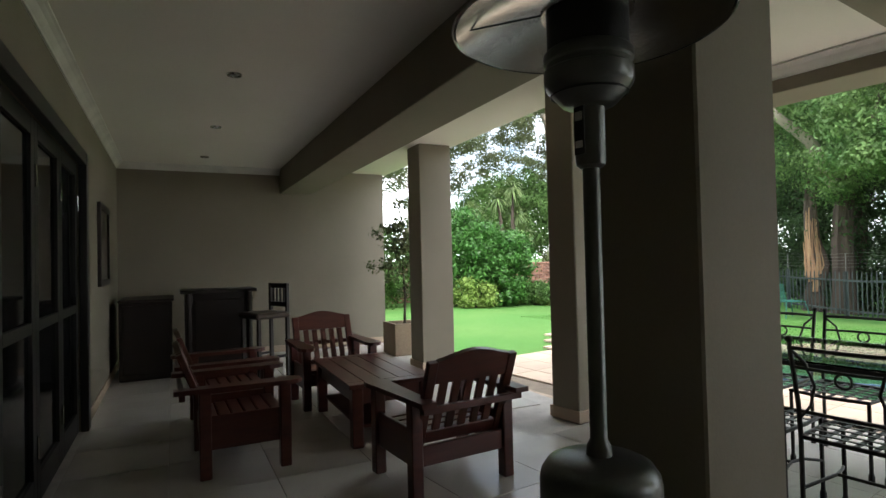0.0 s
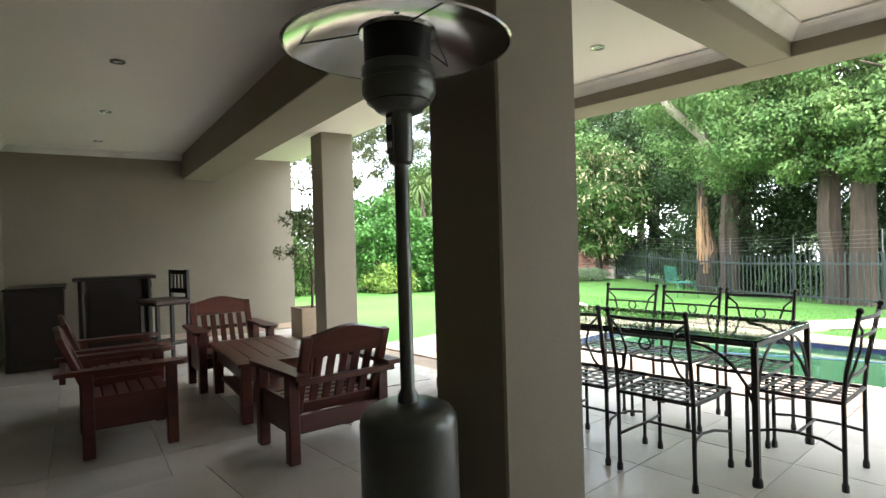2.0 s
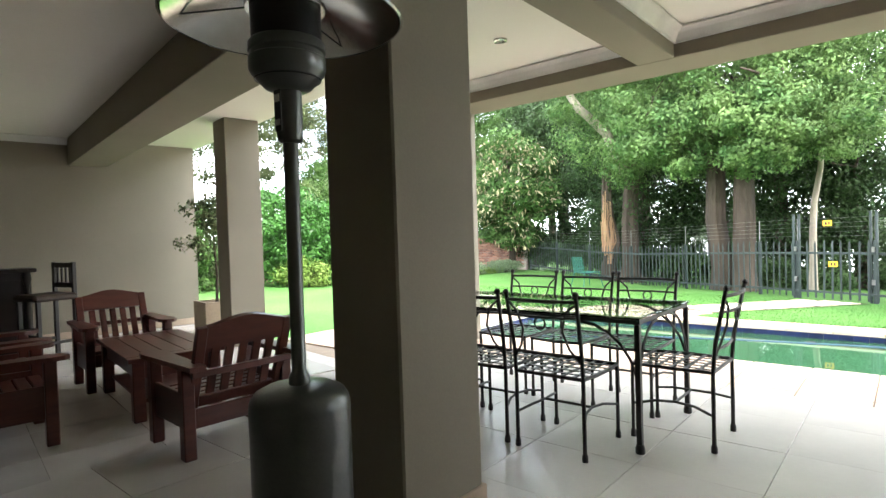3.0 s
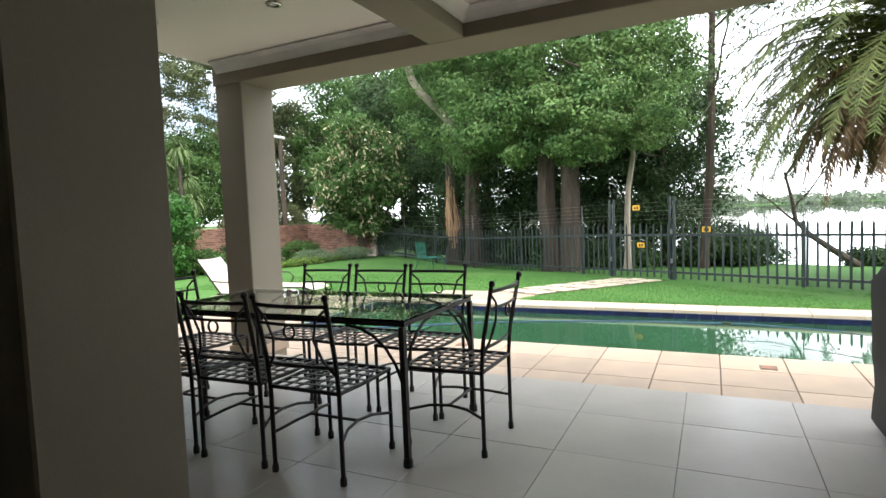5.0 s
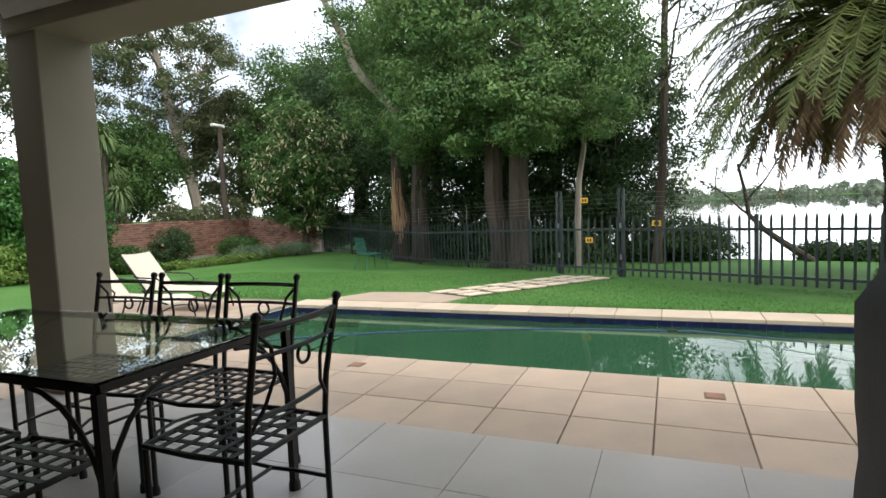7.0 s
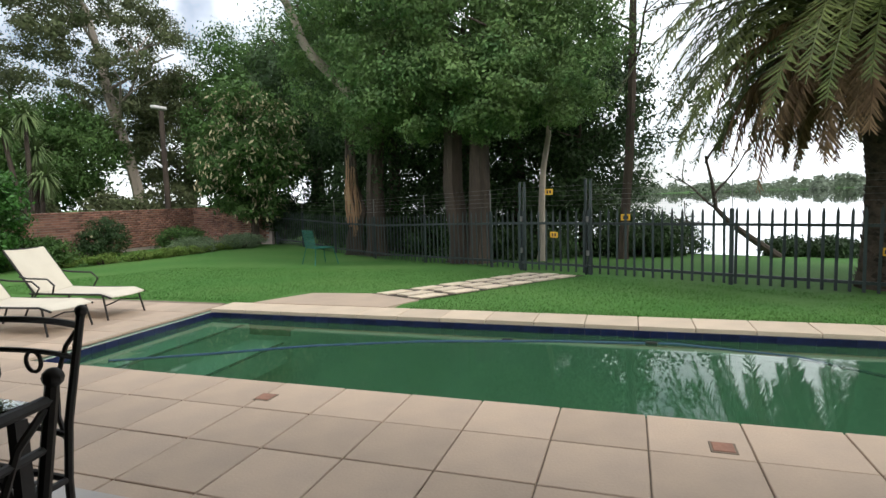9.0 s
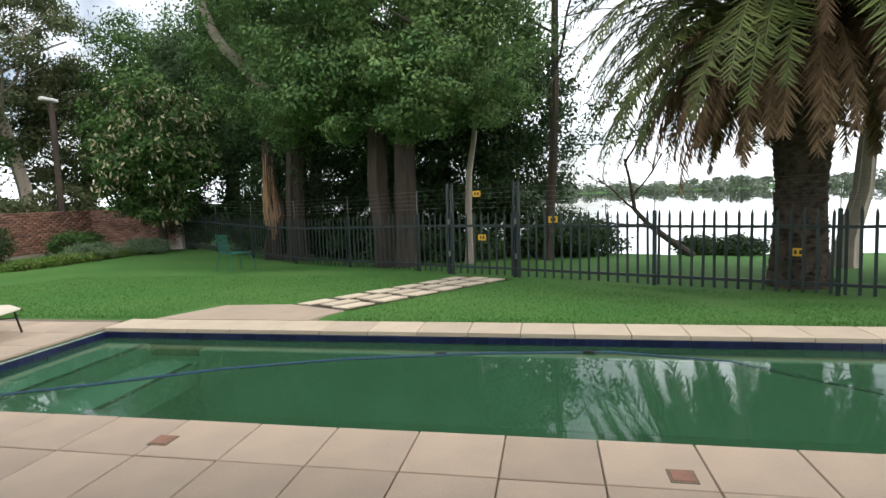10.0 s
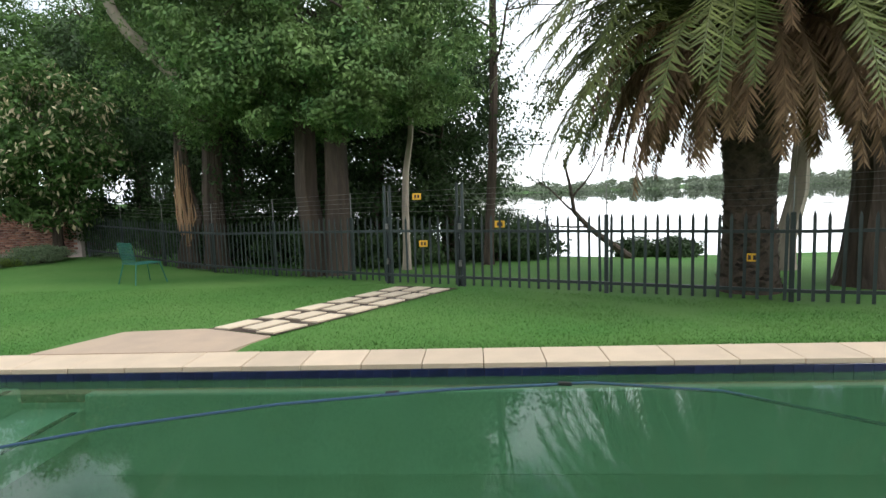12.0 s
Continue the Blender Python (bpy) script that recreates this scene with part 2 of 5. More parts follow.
def lathe(bm, prof, sides=32, cx=0, cy=0, cap=True):
    """A turned body from (radius, height) rows."""
    rings = [[bm.verts.new((cx + r * math.cos(2 * math.pi * k / sides), cy + r * math.sin(2 * math.pi * k / sides), z)) for k in range(sides)] for r, z in prof]
    for A, B in zip(rings, rings[1:]):
        for k in range(sides):
            bm.faces.new((A[k], A[(k + 1) % sides], B[(k + 1) % sides], B[k]))
    if cap:
        bm.faces.new(rings[0][::-1])
        bm.faces.new(rings[-1])
    return bm


def finish(bm, name, mat, smooth=False):
    me = bpy.data.meshes.new(name)
    bmesh.ops.recalc_face_normals(bm, faces=bm.faces[:])
    bm.to_mesh(me)
    bm.free()
    me.materials.append(mat)
    if smooth:
        me.shade_smooth()
        me.set_sharp_from_angle(angle=radians(40))
    return me


def part(name, bm, mat, parent=None, label="", smooth=False):
    """Links a bmesh as one mesh object, under a thing or part."""
    ob = new(name, finish(bm, name, mat, smooth))
    if parent is not None:
        ob.parent = parent
    return tagged(ob, label)


def thing(name, label, category, m=None, group="", kind=""):
    """An Empty at the base of a thing."""
    e = new(name)
    e.empty_display_size = 0.1
    if m is not None:
        e.matrix_world = m
    return tagged(e, label, category, group, kind)


def structure(name, bm, mat, label, category, m=None, smooth=False):
    ob = part(name, bm, mat, None, label, smooth)
    if m is not None:
        ob.matrix_world = m
    return tagged(ob, "", category, "", "structure")


def raw(name, verts, faces, mat, parent=None, smooth=False):
    """One mesh from arrays of corners and of faces of equal size."""
    me = bpy.data.meshes.new(name)
    verts, faces = np.asarray(verts, np.float32), np.asarray(faces, np.int32)
    k = faces.shape[1]
    me.vertices.add(len(verts))
    me.vertices.foreach_set("co", verts.ravel())
    me.loops.add(faces.size)
    me.loops.foreach_set("vertex_index", faces.ravel())
    me.polygons.add(len(faces))
    me.polygons.foreach_set("loop_start", np.arange(0, faces.size, k, dtype=np.int32))
    me.update(calc_edges=True)
    me.materials.append(mat)
    if smooth:
        me.shade_smooth()
    ob = new(name, me)
    if parent is not None:
        ob.parent = parent
    return ob


def leaves(rng, centres, radii, per, size, aspect=0.45, droop=0.3, flat=0.6):
    """Leaves in clumps: folded diamonds round each centre, denser at the clump's skin. Returns corners and triangles."""
    centres, radii = np.asarray(centres, float), np.asarray(radii, float)
    n = len(centres) * per
    c, r = np.repeat(centres, per, 0), np.repeat(radii, per)
    d = rng.normal(size=(n, 3))
    d /= np.linalg.norm(d, axis=1, keepdims=True)
    rad = r * (0.35 + 0.65 * rng.random(n) ** 0.5) * (1 + 0.25 * rng.normal(size=n))
    p = c + d * rad[:, None] * np.array([1, 1, flat])
    a = np.cross(d, rng.normal(size=(n, 3))) + d * 0.35 * rng.random((n, 1))
    a[:, 2] -= droop * 0.6
    a /= np.linalg.norm(a, axis=1, keepdims=True)
    b = np.cross(a, d + 0.45 * rng.normal(size=(n, 3)))
    b /= np.linalg.norm(b, axis=1, keepdims=True) + 1e-9
    s = size * (0.6 + 0.8 * rng.random(n))[:, None]
    v = np.stack([p, p + a * s * 0.5 + b * s * aspect * 0.5, p + a * s, p + a * s * 0.5 - b * s * aspect * 0.5], 1).reshape(-1, 3)
    i = np.arange(n)[:, None] * 4
    return v, np.concatenate([i + [0, 1, 2, 3]], 0)


def ground_z(x, y):
    """The lawn's height: level by the pool, falling gently to the fence and the lake."""
    run = 4.5 - 2.4 * min(1, max(0, (0.5 - y) / 3))
    return -0.015 - 0.22 * min(1, max(0, (x - 9) / run)) - 0.32 * min(1, max(0, (x - 14) / 6.0)) * (1 if y < 6 else max(0.0, 1 - (y - 6) / 5))


STEP = 0.18
WING = Matrix.Translation((0, 0, STEP)) @ Matrix.Diagonal((0.87, 0.87, 0.947, 1)) @ pose(0, 0, 0, 0, 0, -8)
WZ = 2.61  # the wing's ceiling in its own measure


def on_floor(x, y, yaw=0):
    """A place on the veranda floor, given in metres."""
    return pose(x / SIZE, y / SIZE, STEP, 0, 0, yaw)


TRUE = Matrix.Scale(1 / SIZE, 4)  # for things modelled in metres
I4 = Matrix.Identity(4)
CZ = 2.68

# ---- the house: floor, walls, pillars, beams, ceilings ----
NV = 9.05  # the end wall of the wing
structure("floor", box(bmesh.new(), -3.0, 4.30, -6.5, 3.30, -0.30, STEP - 0.008), GROUT, "grey grout bed under the veranda tiles", "floor")
structure("floor_wing", box(bmesh.new(), -1.2, 3.25, 2.5, 9.2, -0.30, -0.012), GROUT, "grey grout bed under the veranda tiles", "floor", WING)

bm = bmesh.new()
box(bm, -1.05, -0.75, -8.0, 1.68, 0, 3.0)
box(bm, -1.05, -0.75, 1.68, 5.70, 2.07, 3.0)
box(bm, -1.05, -0.75, 5.70, 9.1, 0, 3.0)
structure("wall_west", bm, PLASTER, "beige plastered house wall with a wide door opening", "wall", WING)
structure("wall_north", box(bmesh.new(), -0.75, 3.17, NV, NV + 0.3, 0, 3.0), PLASTER, "beige plastered end wall of the veranda, added where unseen", "wall", WING)
# the south wall is never seen; added to keep light off pillar and doors
structure("wall_south", box(bmesh.new(), -3.0, 4.06, -3.2, -2.9, 0, 3.0), PLASTER, "beige plastered end wall of the veranda, added where unseen", "wall")
# added behind the opaque panes; the room's darkness is put into its black colour
structure("wall_inside", box(bmesh.new(), -1.86, -1.71, 1.4, 6.1, 0, 3.0), DOORBLACK, "unseen room wall behind the doors, black for the unlit room", "wall", WING)

structure("ceiling_wing", box(box(bmesh.new(), -1.05, 1.75, 1.7, NV + 0.3, WZ, 3.0), 1.75, 3.24, 3.6, NV + 0.3, WZ, 3.0), CEIL, "off-white painted veranda ceiling", "ceiling", WING)
structure("ceiling", box(bmesh.new(), -3.0, 4.50, -6.5, 3.30, CZ + 0.006, 3.01), CEIL, "off-white painted veranda ceiling", "ceiling")


def pillar(name, x0, x1, y0, y1, top, m, label, base=0.0):
    e = thing(name, label, "pillar", m @ pose((x0 + x1) / 2, (y0 + y1) / 2, 0), kind="structure")
    w, d = (x1 - x0) / 2, (y1 - y0) / 2
    part("shaft", box(bmesh.new(), -w, w, -d, d, 0, top, 0.008), PLASTER, e)
    bm = bmesh.new()
    box(bm, -w - 0.014, w + 0.014, -d - 0.014, d + 0.014, base, base + 0.085, 0.004)
    part("skirting", bm, PAVE, e)
    return e


pillar("pillar_1", 1.453, 1.913, 1.039, 1.41, CZ, I4, "square beige plastered veranda pillar beside the patio heater", STEP)
pillar("pillar_2", 2.73, 3.17, 6.50, 6.88, WZ, WING, "square beige plastered veranda pillar beside the planter")
pillar("pillar_3", 4.165, 4.535, 2.965, 3.26, CZ, I4, "square beige plastered pillar at the veranda corner", STEP)
pillar("pillar_4", 2.97, 3.345, 2.905, 3.17, CZ, I4, "square beige plastered pillar by the lawn", STEP)
structure("beam_wing", box(bmesh.new(), 1.46, 1.93, 1.35, NV, 2.26, WZ + 0.1, 0.006), PLASTER, "beige plastered ceiling beam", "beam", WING)
structure("beam_cross", box(bmesh.new(), -0.6, 4.14, 0.921, 1.186, 2.50, CZ + 0.1, 0.006), PLASTER, "beige plastered cross beam", "beam")
structure("beam_outer", box(bmesh.new(), 4.14, 4.545, -6.3, 3.26, 2.50, CZ + 0.12, 0.006), PLASTER, "beige plastered edge beam", "beam")
structure("roof", box(bmesh.new(), -3.2, 4.56, -6.6, 3.34, 3.01, 3.3), PLASTER, "flat roof slab edge", "roof")
structure("roof_wing", box(bmesh.new(), -1.2, 3.26, 3.9, 9.2, 3.0, 3.28), PLASTER, "flat roof slab edge", "roof", WING)


def cornice(name, p, q, inward, m, cz=CZ):
    """A stepped cove along the joint of wall and ceiling."""
    p, q, w = Vector((*p, cz)), Vector((*q, cz)), Vector((*inward, 0))
    bm = bmesh.new()
    prof = ((0, -0.085), (0.012, -0.085), (0.016, -0.070), (0.045, -0.030), (0.070, -0.014), (0.085, -0.010), (0.085, 0.002), (0, 0.002))
    A, B = ([bm.verts.new(e + w * u + Vector((0, 0, z))) for u, z in prof] for e in (p, q))
    for k in range(len(prof)):
        j = (k + 1) % len(prof)
        bm.faces.new((A[k], A[j], B[j], B[k]))
    return structure(name, bm, WHITE, "white moulded plaster cornice", "cornice", m)


cornice("trim_1", (-0.75, 1.6), (-0.75, NV), (1, 0), WING, WZ)
cornice("trim_2", (-0.75, NV), (1.46, NV), (0, -1), WING, WZ)
cornice("trim_3", (4.14, 1.186), (4.14, 3.2), (-1, 0), I4)
cornice("trim_4", (4.14, -6.3), (4.14, 0.921), (-1, 0), I4)
cornice("trim_5", (1.9, 1.186), (4.14, 1.186), (0, 1), I4)
cornice("trim_6", (-0.5, 0.921), (4.14, 0.921), (0, -1), I4)
structure("baseboard", box(bmesh.new(), -0.75, -0.735, 5.82, NV, 0, 0.09, 0.003), PAVE, "low tiled skirting along the house wall", "baseboard", WING)
structure("baseboard_north", box(bmesh.new(), -0.73, 3.17, NV - 0.015, NV, 0, 0.09, 0.003), PAVE, "low tiled skirting along the end wall", "baseboard", WING)

# folding doors in the west wall
for i in range(5):
    v0 = 1.70 + i * 0.8
    d = thing("door_%d" % (i + 1), "closed black timber folding door with dark glass", "door", WING @ pose(-0.81, v0, 0), kind="structure")
    bm = bmesh.new()
    box(bm, -0.02, 0.025, 0, 0.09, 0, 2.07, 0.003)
    box(bm, -0.02, 0.025, 0.71, 0.80, 0, 2.07, 0.003)
    box(bm, -0.02, 0.025, 0.09, 0.71, 0, 0.16, 0.003)
    box(bm, -0.02, 0.025, 0.09, 0.71, 1.97, 2.07, 0.003)
    box(bm, -0.02, 0.025, 0.09, 0.71, 0.92, 0.98, 0.003)
    part("door_frame", bm, DOORBLACK, d)
    part("pane", box(bmesh.new(), -0.004, 0.004, 0.09, 0.71, 0.16, 0.92), DARKGLASS, d)
    part("pane", box(bmesh.new(), -0.004, 0.004, 0.09, 0.71, 0.98, 1.97), DARKGLASS, d)
    part("hinge", tube(bmesh.new(), [(0.033, 0.795, 1.7), (0.033, 0.795, 1.82)], 0.008), STEEL, d, "steel hinge")
    part("hinge", tube(bmesh.new(), [(0.033, 0.795, 0.25), (0.033, 0.795, 0.37)], 0.008), STEEL, d, "steel hinge")
bm = bmesh.new()
box(bm, -0.77, -0.71, 1.58, 1.70, 0, 2.16, 0.005)
box(bm, -0.77, -0.71, 5.68, 5.80, 0, 2.16, 0.005)
box(bm, -0.77, -0.71, 1.70, 5.68, 2.06, 2.16, 0.005)
structure("door_surround", bm, DOORBLACK, "black timber frame round the folding doors", "door frame", WING)


def downlight(m, label="small round recessed ceiling downlight"):
    e = thing("downlight", label, "ceiling light", m, "downlights")
    part("rim", lathe(bmesh.new(), [(0.030, -0.001), (0.034, -0.012), (0.048, -0.010), (0.052, 0.002)], 24, cap=False), STEEL, e)
    part("lens", lathe(bmesh.new(), [(0.001, -0.004), (0.031, -0.004), (0.031, 0.0)], 20, cap=False), LAMPGLASS, e)
    return e



LZ = STEP + 0.947 * WZ
lamp0 = downlight(pose(0.894, 3.98, LZ))
for x, y, z in ((1.10, 5.535, LZ), (1.30, 7.09, LZ), (3.414, 1.89, CZ + 0.006), (3.414, -0.6, CZ + 0.006)):
    copy_thing(lamp0, pose(x, y, z))

# ---- ground, pool, lake ----
xs = sorted({-400, -60, -12, -3, 0, 3.3, 4.6, 6.04, 8.30, *[9 + 0.75 * i for i in range(16)]})
ys = sorted({-400, -60, -20, -9.6, 4.41, 6, 8, 10, 12, 16, 20, 40, 120, 400, *[-9 + 1.2 * i for i in range(12)]})
gv, gf, idx = [], [], {}
for i, x in enumerate(xs):
    for j, y in enumerate(ys):
        idx[i, j] = len(gv)
        gv.append((x, y, ground_z(x, y) - (0.0 if x > 8.8 or y > 6.2 else 0.06)))
for i in range(len(xs) - 1):
    for j in range(len(ys) - 1):
        if 6.03 < (xs[i] + xs[i + 1]) / 2 < 8.31 and -9.6 < (ys[j] + ys[j + 1]) / 2 < 4.41:
            continue
        gf.append((idx[i, j], idx[i + 1, j], idx[i + 1, j + 1], idx[i, j + 1]))
tagged(raw("ground", gv, gf, GRASS), "green mown lawn falling gently towards the lake", "lawn", "", "structure")
bm = bmesh.new()
shore = [bm.verts.new(p) for p in ((19.6, -2.2, -0.50), (18.9, -4.2, -0.50), (18.5, -7.5, -0.50), (19.0, -12, -0.50), (17, -40, -0.50), (60, -900, -0.50), (900, -900, -0.50), (900, 420, -0.50), (120, 60, -0.50), (24, 0.5, -0.50))]
bm.faces.new(shore)
structure("water_lake", bm, LAKE, "pale calm lake reflecting the bright sky", "lake")
bm = bmesh.new()
fl = [bm.verts.new(p) for p in ((20.2, -400, -0.56), (2500, -2500, -0.56), (2500, 2500, -0.56), (20.2, 400, -0.56))]
bm.faces.new(fl)
structure("ground_far", bm, GRASS, "distant grassland beyond the lake", "ground")

PX0, PX1, PY0, PY1 = 6.04, 8.30, -9.6, 4.41
bm = bmesh.new()
box(bm, PX0 - 0.12, PX0, PY0, PY1, -1.6, -0.05)
box(bm, PX1, PX1 + 0.12, PY0, PY1, -1.6, -0.05)
box(bm, PX0 - 0.12, PX1 + 0.12, PY1, PY1 + 0.12, -1.6, -0.05)
box(bm, PX0 - 0.12, PX1 + 0.12, PY0 - 0.12, PY0, -1.6, -0.05)
box(bm, PX0 - 0.12, PX1 + 0.12, PY0 - 0.12, PY1 + 0.12, -1.7, -1.6)
pool = structure("pool_shell", bm, SHELL, "greenish plastered swimming pool basin", "swimming pool")
for z, y in ((-0.17, 3.85), (-0.36, 3.30)):
    part("step", box(bmesh.new(), PX0, PX1, y, PY1, z - 0.24, z, 0.01), SHELL, pool)
    part("step_edge", box(bmesh.new(), PX0 + 0.1, PX1 - 0.1, y - 0.004, y + 0.05, z + 0.001, z + 0.008), BLUETILE, pool, "dark blue tiled step edge")
part("ledge", box(bmesh.new(), PX1 - 0.12, PX1, PY0, PY1 - 1.2, -0.9, -0.20, 0.01), SHELL, pool)
bm = bmesh.new()
bm.faces.new([bm.verts.new(p) for p in ((PX0, PY0, -0.115), (PX1, PY0, -0.115), (PX1, PY1, -0.115), (PX0, PY1, -0.115))])
structure("water", bm, WATER, "murky green swimming pool water", "water")

# ---- dining set ----
TABLE_Z = 0.75


def dining_chair(m, label):
    """Wrought-iron chair: tube legs, strap seat, arched back with a ring. It faces +x; its back posts stand at x = 0."""
    e = thing("dining_chair", label, "chair", m, "chairs round the glass table")
    w, d, sh = 0.21, 0.45, 0.44
    for s in (-1, 1):
        bm = bmesh.new()
        tube(bm, [(0, s * w, 0), (0, s * w, sh), (-0.015, s * w, 0.60), (-0.075, s * w * 1.03, 0.90)], 0.0115, 8)
        bmesh.ops.create_uvsphere(bm, u_segments=8, v_segments=6, radius=0.018, matrix=pose(-0.077, s * w * 1.03, 0.905))
        lathe(bm, [(0.017, 0), (0.017, 0.03), (0.012, 0.045)], 8, 0, s * w)
        part("back_post", bm, IRON, e, smooth=True)
        bm = bmesh.new()
        tube(bm, [(d, s * w * 0.98, 0), (d, s * w * 0.98, sh - 0.01)], 0.011, 8)
        lathe(bm, [(0.017, 0), (0.017, 0.03), (0.012, 0.045)], 8, d, s * w * 0.98)
        part("leg", bm, IRON, e, smooth=True)
        bm = bmesh.new()
        tube(bm, [(0.0, s * w, 0.20), (0.11, s * w * 0.80, 0.225), (0.22, s * w * 0.72, 0.23), (0.33, s * w * 0.80, 0.225), (d, s * w, 0.20)], 0.008, 6)
        part("side_stretcher", bm, IRON, e, smooth=True)
    part("stretcher", tube(bmesh.new(), [(0.22, -w * 0.72, 0.23), (0.22, w * 0.72, 0.23)], 0.008, 6), IRON, e)
    bm = bmesh.new()
    tube(bm, [(0, -w, sh), (d * 0.5, -w - 0.012, sh), (d, -w, sh), (d + 0.02, 0, sh - 0.004), (d, w, sh), (d * 0.5, w + 0.012, sh), (0, w, sh), (0, 0, sh), (0, -w, sh)], 0.011, 8)
    part("seat_frame", bm, IRON, e, smooth=True)
    for k in range(1, 6):
        y = -w + 2 * w * k / 6
        part("seat_strap", box(bmesh.new(), 0.0, d + 0.01, y - 0.011, y + 0.011, sh - 0.002, sh + 0.002), IRON, e)
    for k in range(1, 6):
        x = d * k / 6
        part("seat_strap", box(bmesh.new(), x - 0.011, x + 0.011, -w, w, sh + 0.003, sh + 0.006), IRON, e)

    def bow(z, sag, r):
        x = -0.015 - 0.06 * (z - 0.6) / 0.3 if z > 0.6 else -0.006
        return tube(bmesh.new(), [(x - sag * (1 - (k / 4) ** 2), w * k / 4, z) for k in range(-4, 5)], r, 6)

    part("top_rail", bow(0.865, 0.03, 0.0105), IRON, e, smooth=True)
    part("back_rail", bow(0.775, 0.028, 0.008), IRON, e, smooth=True)
    part("back_rail", bow(0.565, 0.02, 0.009), IRON, e, smooth=True)
    for s in (-1, 1):
        bm = bmesh.new()
        tube(bm, [(-0.065, s * w * 0.98, 0.85), (-0.07, s * w * 0.72, 0.80), (-0.055, s * w * 0.58, 0.70), (-0.03, s * w * 0.72, 0.60), (-0.012, s * w * 0.98, 0.53)], 0.007, 6)
        part("scroll", bm, IRON, e, smooth=True)
    bm = bmesh.new()
    tube(bm, [(-0.078, 0.032 * math.cos(a), 0.742 + 0.032 * math.sin(a)) for a in [2 * math.pi * k / 14 for k in range(15)]], 0.006, 6)
    part("ring", bm, IRON, e, smooth=True)
    return e




chair0 = dining_chair(on_floor(2.80, 1.185) @ TRUE, "black wrought-iron dining chair tucked under the glass table")
for x, y, yaw in ((2.80, 1.685, 2), (2.81, 2.19, 1), (4.15, 1.145, 180), (4.155, 1.625, 179), (4.16, 2.12, 181), (3.53, 0.465, 90), (3.48, 2.90, -90)):
    copy_thing(chair0, on_floor(x, y, yaw))


def glass_table(m):
    x1, y1 = 0.85, 1.80
    e = thing("glass_table", "rectangular glass-topped table with a black wrought-iron frame", "dining table", m)
    part("glass_top", box(bmesh.new(), -0.02, x1 + 0.02, -0.02, y1 + 0.02, TABLE_Z - 0.010, TABLE_Z, 0.002), GLASS, e, "clear greenish glass top")
    bm = bmesh.new()
    zt = TABLE_Z - 0.024
    for a, b in (((0, 0), (x1, 0)), ((x1, 0), (x1, y1)), ((x1, y1), (0, y1)), ((0, y1), (0, 0))):
        tube(bm, [(*a, zt), (*b, zt)], 0.0125, square=True)
    part("top_frame", bm, IRON, e)
    for x in (0, x1):
        for y in (0, y1):
            bm = bmesh.new()
            tube(bm, [(x, y, 0), (x, y, zt - 0.014)], 0.0145, square=True)
            lathe(bm, [(0.026, 0), (0.026, 0.03), (0.019, 0.05)], 10, x, y)
            part("leg", bm, IRON, e)
            sx, sy = (1 if x == 0 else -1), (1 if y == 0 else -1)
            bm = bmesh.new()
            tube(bm, [(x + sx * 0.30 * (1 - math.cos(a)), y, zt - 0.02 - 0.38 * (1 - math.sin(a))) for a in [math.pi / 2 * k / 6 for k in range(7)]], 0.009, 6)
            tube(bm, [(x, y + sy * 0.34 * (1 - math.cos(a)), zt - 0.02 - 0.38 * (1 - math.sin(a))) for a in [math.pi / 2 * k / 6 for k in range(7)]], 0.009, 6)
            part("brace", bm, IRON, e, smooth=True)
    return e


glass_table(on_floor(3.085, 0.785) @ TRUE)


